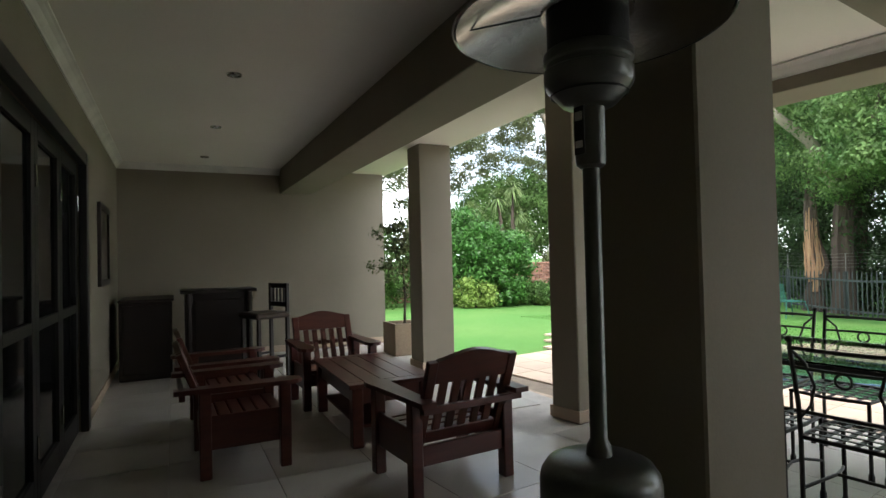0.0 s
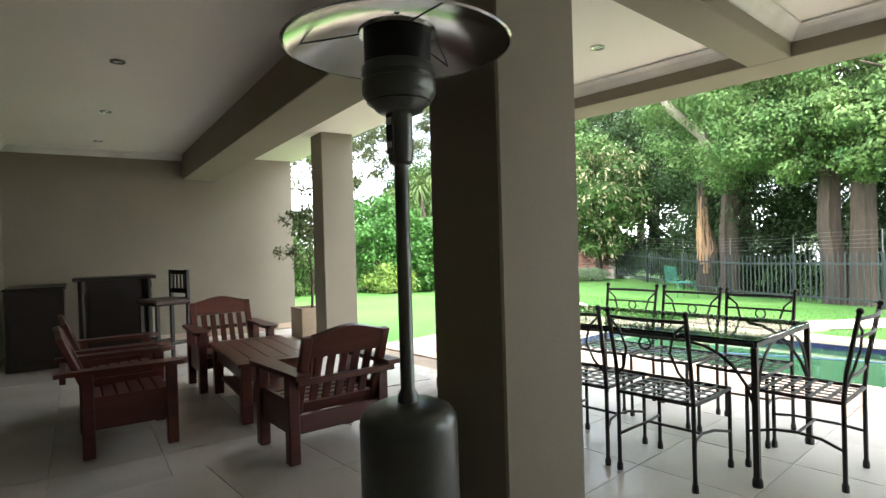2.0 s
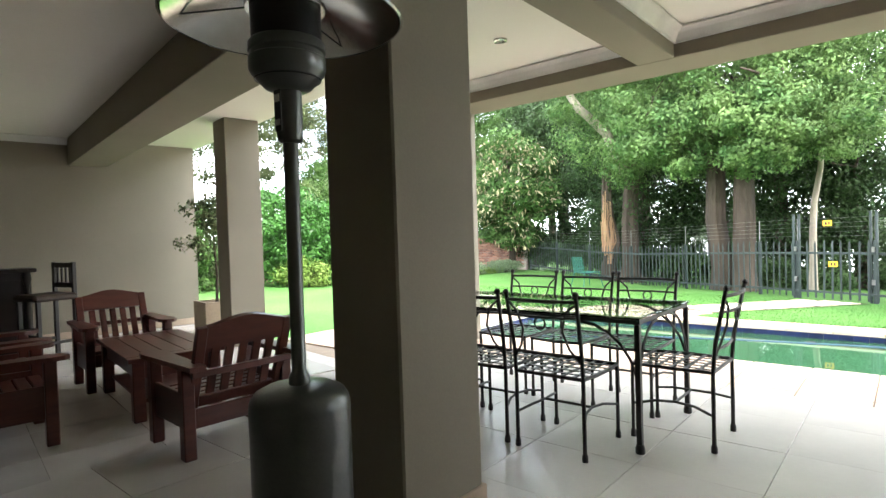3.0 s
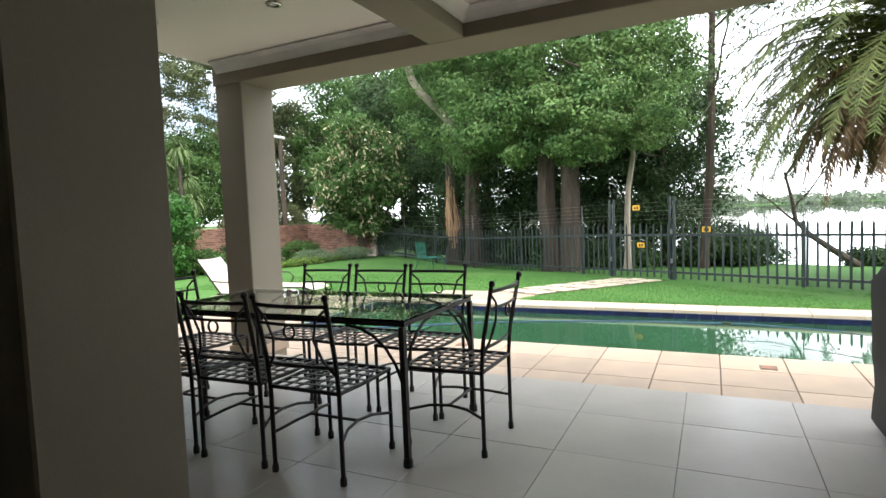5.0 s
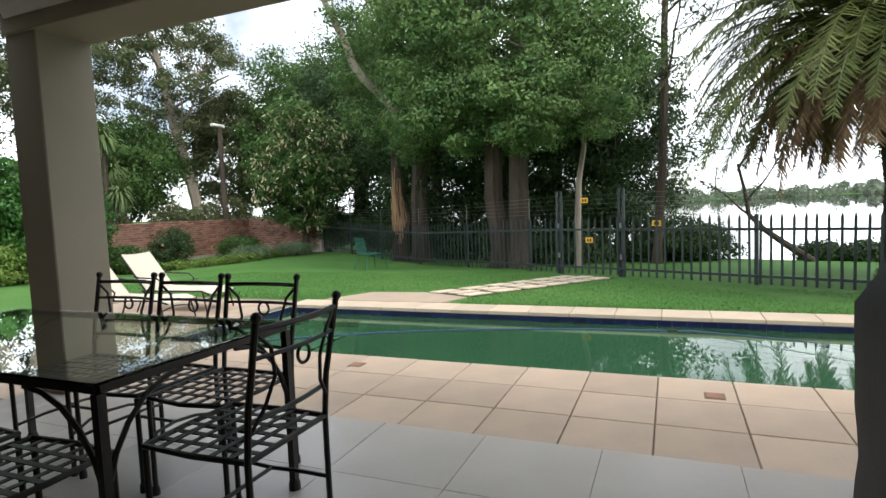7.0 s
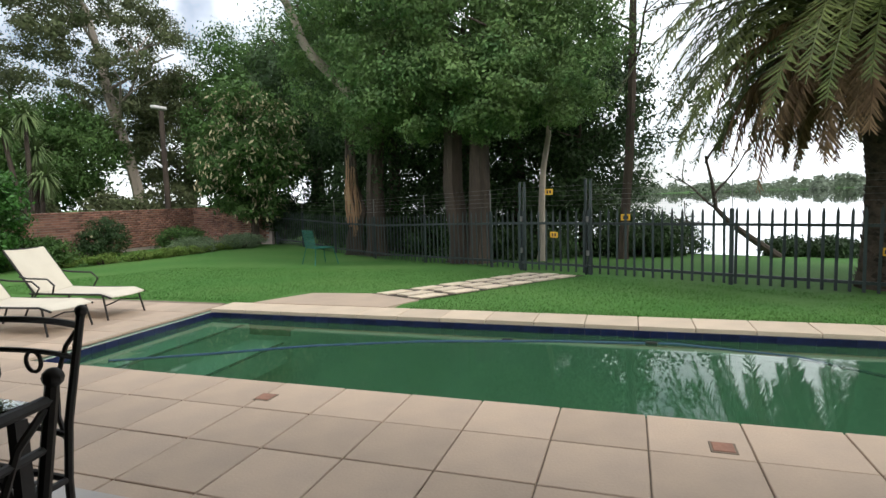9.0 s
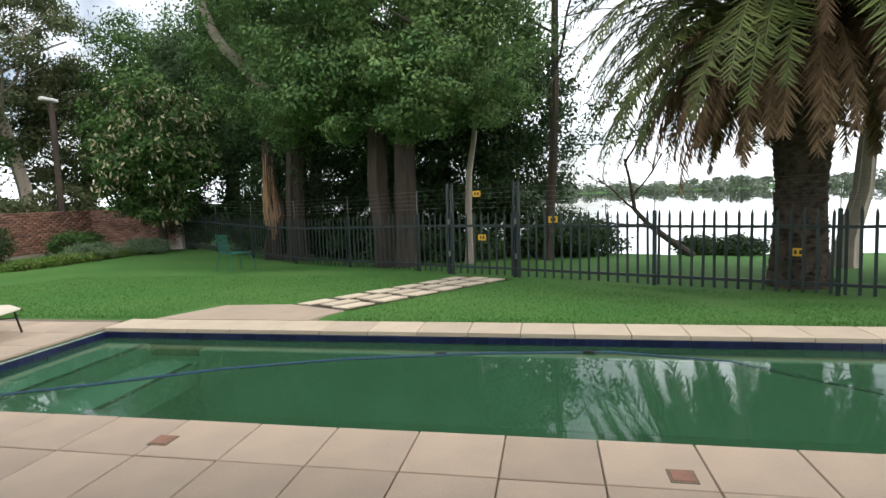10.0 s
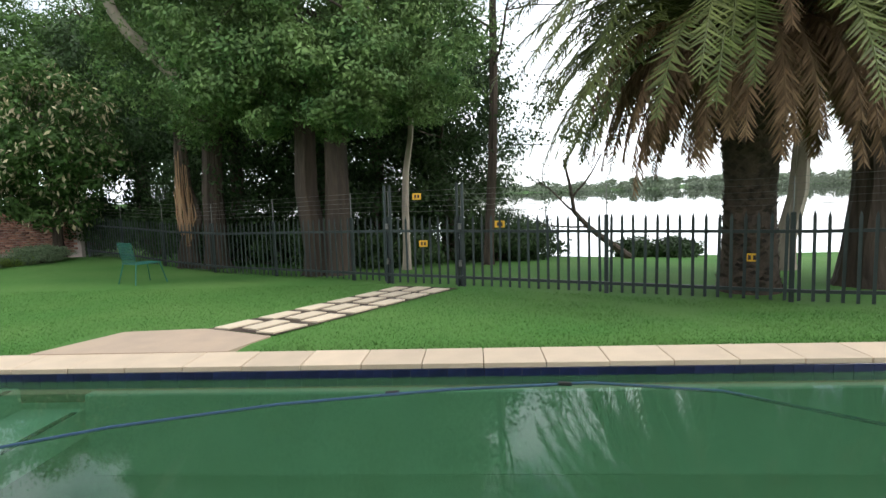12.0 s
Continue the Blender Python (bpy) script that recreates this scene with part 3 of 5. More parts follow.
# ---- patio heater ----
def patio_heater(m):
    e = thing("patio_heater", "tall gunmetal gas patio heater with a steel reflector", "patio heater", m)
    R = 0.165
    part("tank_housing", lathe(bmesh.new(), [(R, 0.04), (R, 0.70), (R - 0.004, 0.725), (R - 0.02, 0.75), (R - 0.05, 0.766), (0.03, 0.775)], 40), GUN, e, smooth=True)
    part("base_ring", lathe(bmesh.new(), [(R + 0.02, 0), (R + 0.02, 0.03), (R + 0.005, 0.045), (R - 0.01, 0.045)], 40), BLACKMETAL, e, smooth=True)
    part("pole", lathe(bmesh.new(), [(0.036, 0.77), (0.034, 0.80), (0.024, 0.82), (0.024, 1.62)], 20), GUN, e, smooth=True)
    c = part("valve_sleeve", lathe(bmesh.new(), [(0.028, 1.612), (0.040, 1.622), (0.042, 1.64), (0.042, 1.80), (0.05, 1.81)], 24), GUN, e, smooth=True)
    part("sticker", box(bmesh.new(), -0.0445, -0.041, -0.018, 0.018, 1.65, 1.79), BLACKMETAL, c, "dark warning sticker with small pale panels")
    part("sticker_panel", box(bmesh.new(), -0.0465, -0.0445, -0.012, 0.012, 1.67, 1.69), WHITE, c)
    part("sticker_panel", box(bmesh.new(), -0.0465, -0.0445, -0.012, 0.012, 1.75, 1.775), WHITE, c)
    h = part("burner_head", lathe(bmesh.new(), [(0.055, 1.79), (0.075, 1.80), (0.118, 1.85), (0.124, 1.865), (0.124, 1.90), (0.118, 1.905), (0.118, 1.92), (0.124, 1.925), (0.124, 1.95), (0.116, 1.96)], 40), GUN, e, smooth=True)
    bm = bmesh.new()
    for k in range(28):
        a = 2 * math.pi * k / 28
        box(bm, -0.0045, 0.0045, -0.002, 0.002, -0.013, 0.013, 0, pose(0, 0, 0, 0, 0, math.degrees(a)) @ pose(0.103, 0, 1.8325) @ pose(0, 0, 0, 0, -46, 0) @ pose(0, 0, 0, 0, 90, 90))
    part("vent_slots", bm, BLACKMETAL, h)
    part("emitter_mesh", lathe(bmesh.new(), [(0.112, 1.955), (0.114, 2.075), (0.085, 2.085)], 40), BLACKMETAL, e, smooth=True)
    part("emitter_cap", lathe(bmesh.new(), [(0.128, 2.07), (0.130, 2.085), (0.05, 2.11), (0.01, 2.115)], 32), STEEL, e, smooth=True)
    prof = [(0.375, 2.025), (0.382, 2.030), (0.375, 2.038), (0.30, 2.078), (0.20, 2.122), (0.08, 2.15), (0.01, 2.155), (0.01, 2.150), (0.08, 2.145), (0.20, 2.115), (0.30, 2.071), (0.37, 2.028)]
    r = part("reflector", lathe(bmesh.new(), prof, 56, cap=False), STEEL, e, "polished steel reflector dish", smooth=True)
    for k in range(3):
        a = 2 * math.pi * k / 3 + 2.4
        part("rod", tube(bmesh.new(), [(0.12 * math.cos(a), 0.12 * math.sin(a), 2.08), (0.34 * math.cos(a), 0.34 * math.sin(a), 2.052)], 0.003, 6), BLACKMETAL, r)
    return e


patio_heater(on_floor(1.193, 1.223) @ TRUE @ Matrix.Diagonal((1.02, 1.02, 0.968, 1)))


# ---- lounge chairs, coffee table, bar ----
def lounge_chair(m, label):
    """Broad mahogany armchair, facing +y, its back posts near y = 0."""
    e = thing("lounge_chair", label, "armchair", m, "lounge chairs round the coffee table")
    w = 0.31
    for s in (-1, 1):
        x = s * w
        part("leg", box(bmesh.new(), x - 0.035, x + 0.035, 0.46, 0.53, 0, 0.56, 0.006), MAHOG, e)
        part("leg", box(bmesh.new(), x - 0.035, x + 0.035, -0.02, 0.05, 0, 0.56, 0.006), MAHOG, e)
        bm = bmesh.new()
        prof = [(-0.16, 0.045), (0.0, 0.05), (0.35, 0.065), (0.50, 0.075), (0.57, 0.06), (0.60, 0.03)]
        top = [[bm.verts.new((x + q * hw, y, z)) for q in (-1, 1) for z in (0.56, 0.59)] for y, hw in prof]
        for A, B in zip(top, top[1:]):
            for i, j in ((0, 1), (1, 3), (3, 2), (2, 0)):
                bm.faces.new((A[i], A[j], B[j], B[i]))
        bm.faces.new([top[0][i] for i in (0, 1, 3, 2)])
        bm.faces.new([top[-1][i] for i in (0, 2, 3, 1)])
        part("armrest", bm, MAHOG, e)
        part("side_panel", box(bmesh.new(), x - 0.012, x + 0.012, 0.04, 0.47, 0.18, 0.40, 0.004), MAHOG, e)
    lean = pose(0, 0.06, 0.30) @ pose(0, 0, 0, 20, 0, 0)
    for s in (-1, 1):
        part("back_post", box(bmesh.new(), s * 0.265 - 0.03, s * 0.265 + 0.03, -0.02, 0.02, -0.06, 0.54, 0.005, lean), MAHOG, e)
    bm = bmesh.new()
    N = 14
    lo, hi = 0.40, 0.545
    rows = []
    for k in range(N + 1):
        x = -0.235 + 0.47 * k / N
        z = hi + 0.05 * max(0.0, math.cos(x / 0.235 * math.pi / 2)) ** 1.4
        rows.append([bm.verts.new(lean @ Vector(p)) for p in ((x, -0.016, lo), (x, 0.016, lo), (x, 0.016, z), (x, -0.016, z))])
    for A, B in zip(rows, rows[1:]):
        for i in range(4):
            bm.faces.new((A[i], A[(i + 1) % 4], B[(i + 1) % 4], B[i]))
    bm.faces.new(rows[0][::-1])
    bm.faces.new(rows[-1])
    part("top_rail", bm, MAHOG, e)
    part("lower_rail", box(bmesh.new(), -0.235, 0.235, -0.015, 0.015, 0.0, 0.08, 0.004, lean), MAHOG, e)
    for k in range(5):
        x = -0.17 + 0.085 * k
        part("slat", box(bmesh.new(), x - 0.026, x + 0.026, -0.009, 0.009, 0.08, 0.40, 0.003, lean), MAHOG, e)
    part("back_brace", box(bmesh.new(), -0.33, 0.33, -0.13, -0.095, 0.515, 0.555, 0.004), MAHOG, e)
    for k in range(6):
        y = 0.07 + 0.08 * k
        part("seat_slat", box(bmesh.new(), -0.28, 0.28, y - 0.033, y + 0.033, 0.325 + 0.02 * k / 5, 0.345 + 0.02 * k / 5, 0.003), MAHOG, e)
    part("front_rail", box(bmesh.new(), -0.28, 0.28, 0.48, 0.505, 0.22, 0.33, 0.004), MAHOG, e)
    part("back_rail", box(bmesh.new(), -0.28, 0.28, 0.0, 0.025, 0.18, 0.30, 0.004), MAHOG, e)
    return e


lc = lounge_chair(on_floor(1.83, 2.76, -3) @ TRUE @ Matrix.Diagonal((1, 1, 0.95, 1)), "slatted mahogany armchair facing the coffee table")
for x, y, yaw in ((0.665, 4.13, -97), (0.79, 5.0, -96), (2.06, 5.40, 174)):
    copy_thing(lc, on_floor(x, y, yaw))


def coffee_table(m):
    e = thing("coffee_table", "low mahogany coffee table with a planked top", "coffee table", m)
    for k in range(5):
        x = -0.33 + 0.132 * k
        part("plank", box(bmesh.new(), x + 0.002, x + 0.130, 0.10, 1.14, 0.425, 0.455, 0.003), MAHOG, e)
    part("end_plank", box(bmesh.new(), -0.33, 0.33, 0, 0.098, 0.425, 0.455, 0.003), MAHOG, e)
    part("end_plank", box(bmesh.new(), -0.33, 0.33, 1.142, 1.24, 0.425, 0.455, 0.003), MAHOG, e)
    for x in (-0.26, 0.26):
        for y in (0.08, 1.16):
            part("leg", box(bmesh.new(), x - 0.04, x + 0.04, y - 0.04, y + 0.04, 0, 0.424, 0.005), MAHOG, e)
    for x in (-0.26, 0.26):
        part("apron", box(bmesh.new(), x - 0.012, x + 0.012, 0.12, 1.12, 0.30, 0.424, 0.003), MAHOG, e)
    for y in (0.08, 1.16):
        part("apron", box(bmesh.new(), -0.22, 0.22, y - 0.012, y + 0.012, 0.30, 0.424, 0.003), MAHOG, e)
    part("shelf", box(bmesh.new(), -0.24, 0.24, 0.1, 1.14, 0.12, 0.145, 0.003), MAHOG, e)
    return e


coffee_table(on_floor(1.88, 3.66, -9) @ TRUE)


def bar_counter(m):
    e = thing("bar_counter", "dark carved wooden bar counter in the veranda corner", "bar counter", m)
    part("body", box(bmesh.new(), 0, 0.75, 0, 0.45, 0.06, 0.98, 0.008), DARKWOOD, e)
    part("plinth", box(bmesh.new(), -0.02, 0.77, -0.02, 0.47, 0, 0.08, 0.006), DARKWOOD, e)
    part("counter_top", box(bmesh.new(), -0.05, 0.80, -0.05, 0.50, 0.98, 1.02, 0.008), DARKWOOD, e)
    for x in (0.04, 0.71):
        part("pilaster", lathe(bmesh.new(), [(0.03, 0.08), (0.04, 0.12), (0.025, 0.2), (0.03, 0.6), (0.022, 0.8), (0.045, 0.9), (0.035, 0.98)], 14, x, -0.02), DARKWOOD, e, smooth=True)
    part("panel", box(bmesh.new(), 0.10, 0.65, -0.014, 0.0, 0.16, 0.90, 0.006), DARKWOOD, e)
    return e


bar_counter(on_floor(1.08, 7.22, -8) @ TRUE)
bk = thing("back_bar", "dark wooden cabinet against the end wall", "cabinet", on_floor(0.42, 7.45, -8) @ TRUE)
part("body", box(bmesh.new(), 0, 0.55, 0, 0.88, 0.0, 0.90, 0.01), DARKWOOD, bk)
part("top", box(bmesh.new(), -0.01, 0.57, -0.02, 0.90, 0.90, 0.93, 0.006), DARKWOOD, bk)
part("door", box(bmesh.new(), 0.04, 0.51, -0.016, 0.0, 0.08, 0.86, 0.005), DARKWOOD, bk)


def bar_chair(m):
    e = thing("bar_chair", "tall dark wooden bar chair with a leather seat", "bar chair", m)
    for x in (-0.19, 0.19):
        part("leg", box(bmesh.new(), x - 0.02, x + 0.02, -0.20, -0.16, 0, 0.68, 0.004), DARKWOOD, e)
        part("back_leg", box(bmesh.new(), x - 0.02, x + 0.02, 0.16, 0.20, 0, 1.08, 0.004), DARKWOOD, e)
        part("stretcher", box(bmesh.new(), x - 0.012, x + 0.012, -0.16, 0.16, 0.22, 0.25, 0.003), DARKWOOD, e)
    part("seat", box(bmesh.new(), -0.23, 0.23, -0.23, 0.21, 0.68, 0.75, 0.025), CUSHION, e, "brown leather seat pad")
    for z in (0.80, 1.02):
        part("back_rail", box(bmesh.new(), -0.17, 0.17, 0.168, 0.192, z, z + 0.055, 0.003), DARKWOOD, e)
    for k in range(4):
        x = -0.12 + 0.08 * k
        part("slat", box(bmesh.new(), x - 0.014, x + 0.014, 0.172, 0.188, 0.855, 1.02, 0.002), DARKWOOD, e)
    part("front_stretcher", box(bmesh.new(), -0.17, 0.17, -0.19, -0.17, 0.30, 0.33, 0.003), DARKWOOD, e)
    return e


bar_chair(on_floor(1.87, 6.75, -78) @ TRUE)

pic = thing("framed_picture", "dark framed picture hanging on the house wall", "picture", WING @ pose(-0.75, 6.75, 1.08))
bm = bmesh.new()
for a in ((0, 0.035, 0, 0.06, 0, 0.80), (0, 0.035, 0.84, 0.90, 0, 0.80), (0, 0.035, 0.06, 0.84, 0, 0.06), (0, 0.035, 0.06, 0.84, 0.74, 0.80)):
    box(bm, *a, 0.004)
part("picture_frame", bm, DARKWOOD, pic)
part("picture_sheet", box(bmesh.new(), 0.004, 0.012, 0.06, 0.84, 0.06, 0.74), PICTURE, pic)

# covered grill
gr = thing("covered_grill", "gas grill under a dark vinyl cover", "grill", pose(3.73, -1.84, STEP) @ Matrix.Scale(0.88, 4))
bm = bmesh.new()
box(bm, -0.33, 0.33, -0.66, 0.66, 0.05, 1.02)
bmesh.ops.subdivide_edges(bm, edges=bm.edges[:], cuts=9, use_grid_fill=True)
for v in bm.verts:
    k = (v.co.z - 0.05) / 0.97
    f = 1.0 - 0.16 * max(0, k - 0.82) / 0.18
    v.co.x *= f * (1 - 0.06 * math.cos(k * 9) * 0.4)
    v.co.y *= f
    v.co += v.co.normalized() * noise.noise(v.co * 4.0) * 0.022
part("cover", bm, COVER, gr, smooth=True)
bm = bmesh.new()
for x in (-0.25, 0.25):
    for y in (-0.55, 0.55):
        lathe(bm, [(0.03, 0), (0.03, 0.08)], 10, x, y)
part("feet", bm, BLACKMETAL, gr)


# ---- planter tree by the pillar ----
def planter_tree(m):
    rng = np.random.default_rng(3)
    e = thing("potted_tree", "small standard tree in a square tan planter", "potted tree", m)
    bm = bmesh.new()
    for a in ((-0.24, 0.24, -0.24, -0.20), (-0.24, 0.24, 0.20, 0.24), (-0.24, -0.20, -0.20, 0.20), (0.20, 0.24, -0.20, 0.20)):
        box(bm, *a, 0, 0.44, 0.005)
    part("planter", bm, CLAY, e, "square tan planter box")
    part("soil", box(bmesh.new(), -0.2, 0.2, -0.2, 0.2, 0.02, 0.40), SOIL, e)
    part("trunk", tube(bmesh.new(), [(0, 0, 0.4), (0.02, 0.01, 0.8), (-0.01, 0, 1.25)], 0.022, 8, 0.015), BARK, e, smooth=True)
    c = rng.normal(size=(34, 3)) * np.array([0.13, 0.13, 0.32]) + np.array([0, 0, 1.55])
    raw("crown", *leaves(rng, c, np.full(34, 0.13), 60, 0.06), LEAF_GUM, e)
    return e


planter_tree(on_floor(3.93, 7.05, -8) @ TRUE)


# ---- loungers, garden things ----
def sun_lounger(m):
    """Sling lounger, lying along +y, its foot at y = 0."""
    e = thing("sun_lounger", "cream sling sun lounger with a raised back on the pool paving", "sun lounger", m, "loungers by the pool")
    w = 0.29
    for s in (-1, 1):
        part("side_rail", tube(bmesh.new(), [(s * w, 0, 0.28), (s * w, 0.15, 0.325), (s * w, 1.15, 0.33), (s * w, 1.25, 0.33)], 0.013, 8), IRON, e, smooth=True)
        part("back_rail", tube(bmesh.new(), [(s * w, 1.18, 0.33), (s * w, 1.62, 0.90)], 0.013, 8), IRON, e, smooth=True)
        part("leg", tube(bmesh.new(), [(s * w, 0.12, 0.32), (s * (w + 0.02), 0.05, 0.0)], 0.012, 8), IRON, e, smooth=True)
        part("leg", tube(bmesh.new(), [(s * w, 1.2, 0.33), (s * (w + 0.02), 1.36, 0.0)], 0.012, 8), IRON, e, smooth=True)
        part("armrest", tube(bmesh.new(), [(s * (w + 0.03), 0.86, 0.33), (s * (w + 0.05), 0.80, 0.45), (s * (w + 0.05), 0.90, 0.53), (s * (w + 0.05), 1.22, 0.54), (s * (w + 0.03), 1.36, 0.56)], 0.012, 8), IRON, e, smooth=True)
    part("cross_bar", tube(bmesh.new(), [(-w, 0.1, 0.18), (0, 0.12, 0.22), (w, 0.1, 0.18)], 0.009, 6), IRON, e)
    part("cross_bar", tube(bmesh.new(), [(-w, 1.62, 0.90), (w, 1.62, 0.90)], 0.012, 6), IRON, e)

    def sling(pts):
        bm = bmesh.new()
        rows = []
        for y, z in pts:
            rows.append([bm.verts.new((x, y, z - 0.018 * (1 - (x / w) ** 2) + h)) for h in (0.006, -0.004) for x in np.linspace(-w + 0.008, w - 0.008, 7)])
        for A, B in zip(rows, rows[1:]):
            for o in (0, 7):
                for k in range(6):
                    bm.faces.new((A[o + k], A[o + k + 1], B[o + k + 1], B[o + k]))
        return bm

    part("seat_sling", sling([(0.0, 0.29), (0.15, 0.335), (0.4, 0.33), (0.8, 0.33), (1.16, 0.34)]), CLOTH, e, "cream woven seat sling", True)
    part("back_sling", sling([(1.17, 0.345), (1.3, 0.505), (1.45, 0.70), (1.61, 0.905)]), CLOTH, e, "cream woven back sling", True)
    return e


sl = sun_lounger(pose(7.74, 5.10, 0, 0, 0, 6) @ Matrix.Scale(0.9, 4))
copy_thing(sl, pose(6.98, 5.02, 0, 0, 0, 8))

wc = thing("wire_chair", "green wire garden chair standing on the lawn", "garden chair", pose(14.75, 6.75, ground_z(14.75, 6.75), 0, 0, 60))
for x in (-0.24, 0.24):
    for y in (-0.24, 0.24):
        part("leg", tube(bmesh.new(), [(x * 1.35, y * 1.35, 0), (x, y, 0.42)], 0.012, 6), GREENWIRE, wc)
bm = bmesh.new()
for k in range(13):
    t = -0.26 + 0.52 * k / 12
    tube(bm, [(t, -0.26, 0.42), (t, 0.24, 0.42), (t, 0.32, 0.85)], 0.0065, 4)
    tube(bm, [(-0.26, t, 0.42), (0.26, t, 0.42)], 0.0065, 4)
    tube(bm, [(-0.26, 0.25 + 0.07 * k / 12, 0.44 + 0.41 * k / 12), (0.26, 0.25 + 0.07 * k / 12, 0.44 + 0.41 * k / 12)], 0.0065, 4)
part("wire_seat", bm, GREENWIRE, wc)

bm = bmesh.new()
tube(bm, [(6.5, 4.0, -0.12), (6.9, 3.2, -0.116), (7.35, 2.4, -0.116), (7.72, 1.4, -0.116), (7.98, 0.2, -0.116), (8.1, -0.9, -0.116), (7.9, -1.8, -0.122), (7.3, -2.6, -0.14)], 0.013, 8)
tagged(part("pool_hose", bm, HOSE, None, "blue pool cleaner hose floating on the water", True), "", "hose")
for y in (0.55, -0.75):
    tagged(part("hose_joint", tube(bmesh.new(), [(8.06 if y < 0 else 7.92, y, -0.11), (8.075 if y < 0 else 7.90, y + 0.1, -0.11)], 0.018, 8), BLACKMETAL, None, "dark coupling on the floating pool hose"), "", "hose coupling")
tagged(part("pool_skimmer", box(bmesh.new(), 7.75, 8.28, -4.0, -3.45, -0.12, -0.06, 0.01), WHITE, None, "white skimmer ledge at the pool edge"), "", "skimmer")
for x, y in ((5.765, 1.755), (5.70, -0.945)):
    lid = thing("drain_lid", "small square rust-red access lid set in the paving", "drain lid", pose(x, y, 0.0), "paving lids")
    part("rim", box(bmesh.new(), -0.062, 0.062, -0.062, 0.062, -0.02, 0.004, 0.003), JOINT, lid)
    part("plate", box(bmesh.new(), -0.05, 0.05, -0.05, 0.05, 0.0, 0.008, 0.003), LIDMAT, lid)


# ---- palisade fence ----
def pale_mesh(h):
    bm = bmesh.new()
    prof = ((-0.021, 0.0), (-0.011, 0.012), (0.011, 0.012), (0.021, 0.0), (0.016, 0.004), (-0.016, 0.004))
    A = [bm.verts.new((x, y, 0.03)) for x, y in prof]
    B = [bm.verts.new((x, y, h - 0.09 + (0.03 if abs(x) < 0.02 else 0))) for x, y in prof]
    tip = bm.verts.new((0, 0.008, h))
    for k in range(6):
        j = (k + 1) % 6
        bm.faces.new((A[k], A[j], B[j], B[k]))
        bm.faces.new((B[k], B[j], tip))
    return finish(bm, "pale", FENCE)


PALE = pale_mesh(1.22)


def fence_run(p, q, label, gap=0.158, post_every=2.4, name="palisade_fence", name_cat="fence", h=1.22):
    p, q = Vector(p), Vector(q)
    L = (q - p).length
    d = (q - p).normalized()
    yaw = math.degrees(math.atan2(d.y, d.x))
    e = thing(name, label, name_cat, pose(p.x, p.y, 0, 0, 0, yaw))
    inv = e.matrix_world.inverted()

    def g(s):
        w = p + d * s
        return ground_z(w.x, w.y)
    n = int(L / gap)
    for k in range(n):
        s = (k + 0.5) * L / n
        o = new("pale", PALE)
        o.parent = e
        o.location, o.rotation_euler, o.scale = (s, 0, g(s)), (random.uniform(-0.012, 0.012), random.uniform(-0.012, 0.012), 0), (1, 1, random.uniform(0.985, 1.015))
    for z in (0.16, h - 0.27):
        part("rail", tube(bmesh.new(), [(s, 0.03, g(s) + z) for s in np.linspace(0, L, 6)], 0.022, square=True), FENCE, e)
    for k in range(int(L / post_every) + 1):
        s = min(L, k * post_every)
        part("post", box(bmesh.new(), s - 0.03, s + 0.03, 0.05, 0.11, g(s) - 0.1, g(s) + h - 0.02, 0.004), FENCE, e)
        part("wire_post", tube(bmesh.new(), [(s, 0.08, g(s) + h - 0.1), (s, 0.08, g(s) + h + 0.45)], 0.009, 6), WIRE, e)
    for z in (0.08, 0.17, 0.26, 0.35, 0.44):
        part("electric_wire", tube(bmesh.new(), [(0, 0.08, g(0) + h + z), (L / 2, 0.08, g(L / 2) + h + z - 0.01), (L, 0.08, g(L) + h + z)], 0.0022, 4), WIRE, e)
    return e


GL, GR = (13.80, 1.54), (13.27, 0.22)
fence_run((20.9, 12.4, 0), (*GL, 0), "dark grey-green steel palisade fence with electric wires")
fence_run((*GR, 0), (10.0, -7.6, 0), "dark grey-green steel palisade fence with electric wires beside the lake")
fence_run((10.0, -7.6, 0), (7.0, -15.0, 0), "dark grey-green steel palisade fence at the garden end")
gate = fence_run((*GL, 0), (*GR, 0), "closed steel palisade garden gate with tall posts", post_every=9, name="garden_gate", name_cat="gate")
for s in (-0.05, 0.06, 1.37, 1.47):
    part("gate_post", box(bmesh.new(), s - 0.02, s + 0.02, 0.02, 0.06, -0.3, 1.53, 0.004), FENCE, gate)
for s in (-0.05, 1.37):
    for z in (0.12, 0.75):
        part("hinge", lathe(bmesh.new(), [(0.03, z), (0.03, z + 0.1)], 10, s + 0.055, -0.005), WIRE, gate)
gd = (Vector((*GR, 0)) - Vector((*GL, 0))).normalized()
gyaw = math.degrees(math.atan2(gd.y, gd.x))


def warning_sign(x, y, z, yaw):
    e = thing("warning_sign", "small yellow electric-fence warning sign", "sign", pose(x, y, z, 0, 0, yaw), "fence signs")
    part("plate", box(bmesh.new(), -0.085, 0.085, -0.012, -0.006, -0.055, 0.055, 0.002), YELLOW, e)
    bm = bmesh.new()
    box(bm, -0.045, -0.01, -0.015, -0.0125, -0.03, 0.03)
    box(bm, 0.015, 0.05, -0.015, -0.0125, -0.03, 0.03)
    part("print", bm, SIGNINK, e)
    return e


warning_sign(13.56, 0.95, 1.32, gyaw)
warning_sign(13.52, 0.86, 0.50, gyaw)
warning_sign(13.02, -0.45, 0.83, gyaw)
warning_sign(11.62, -3.78, 0.36, gyaw - 4)

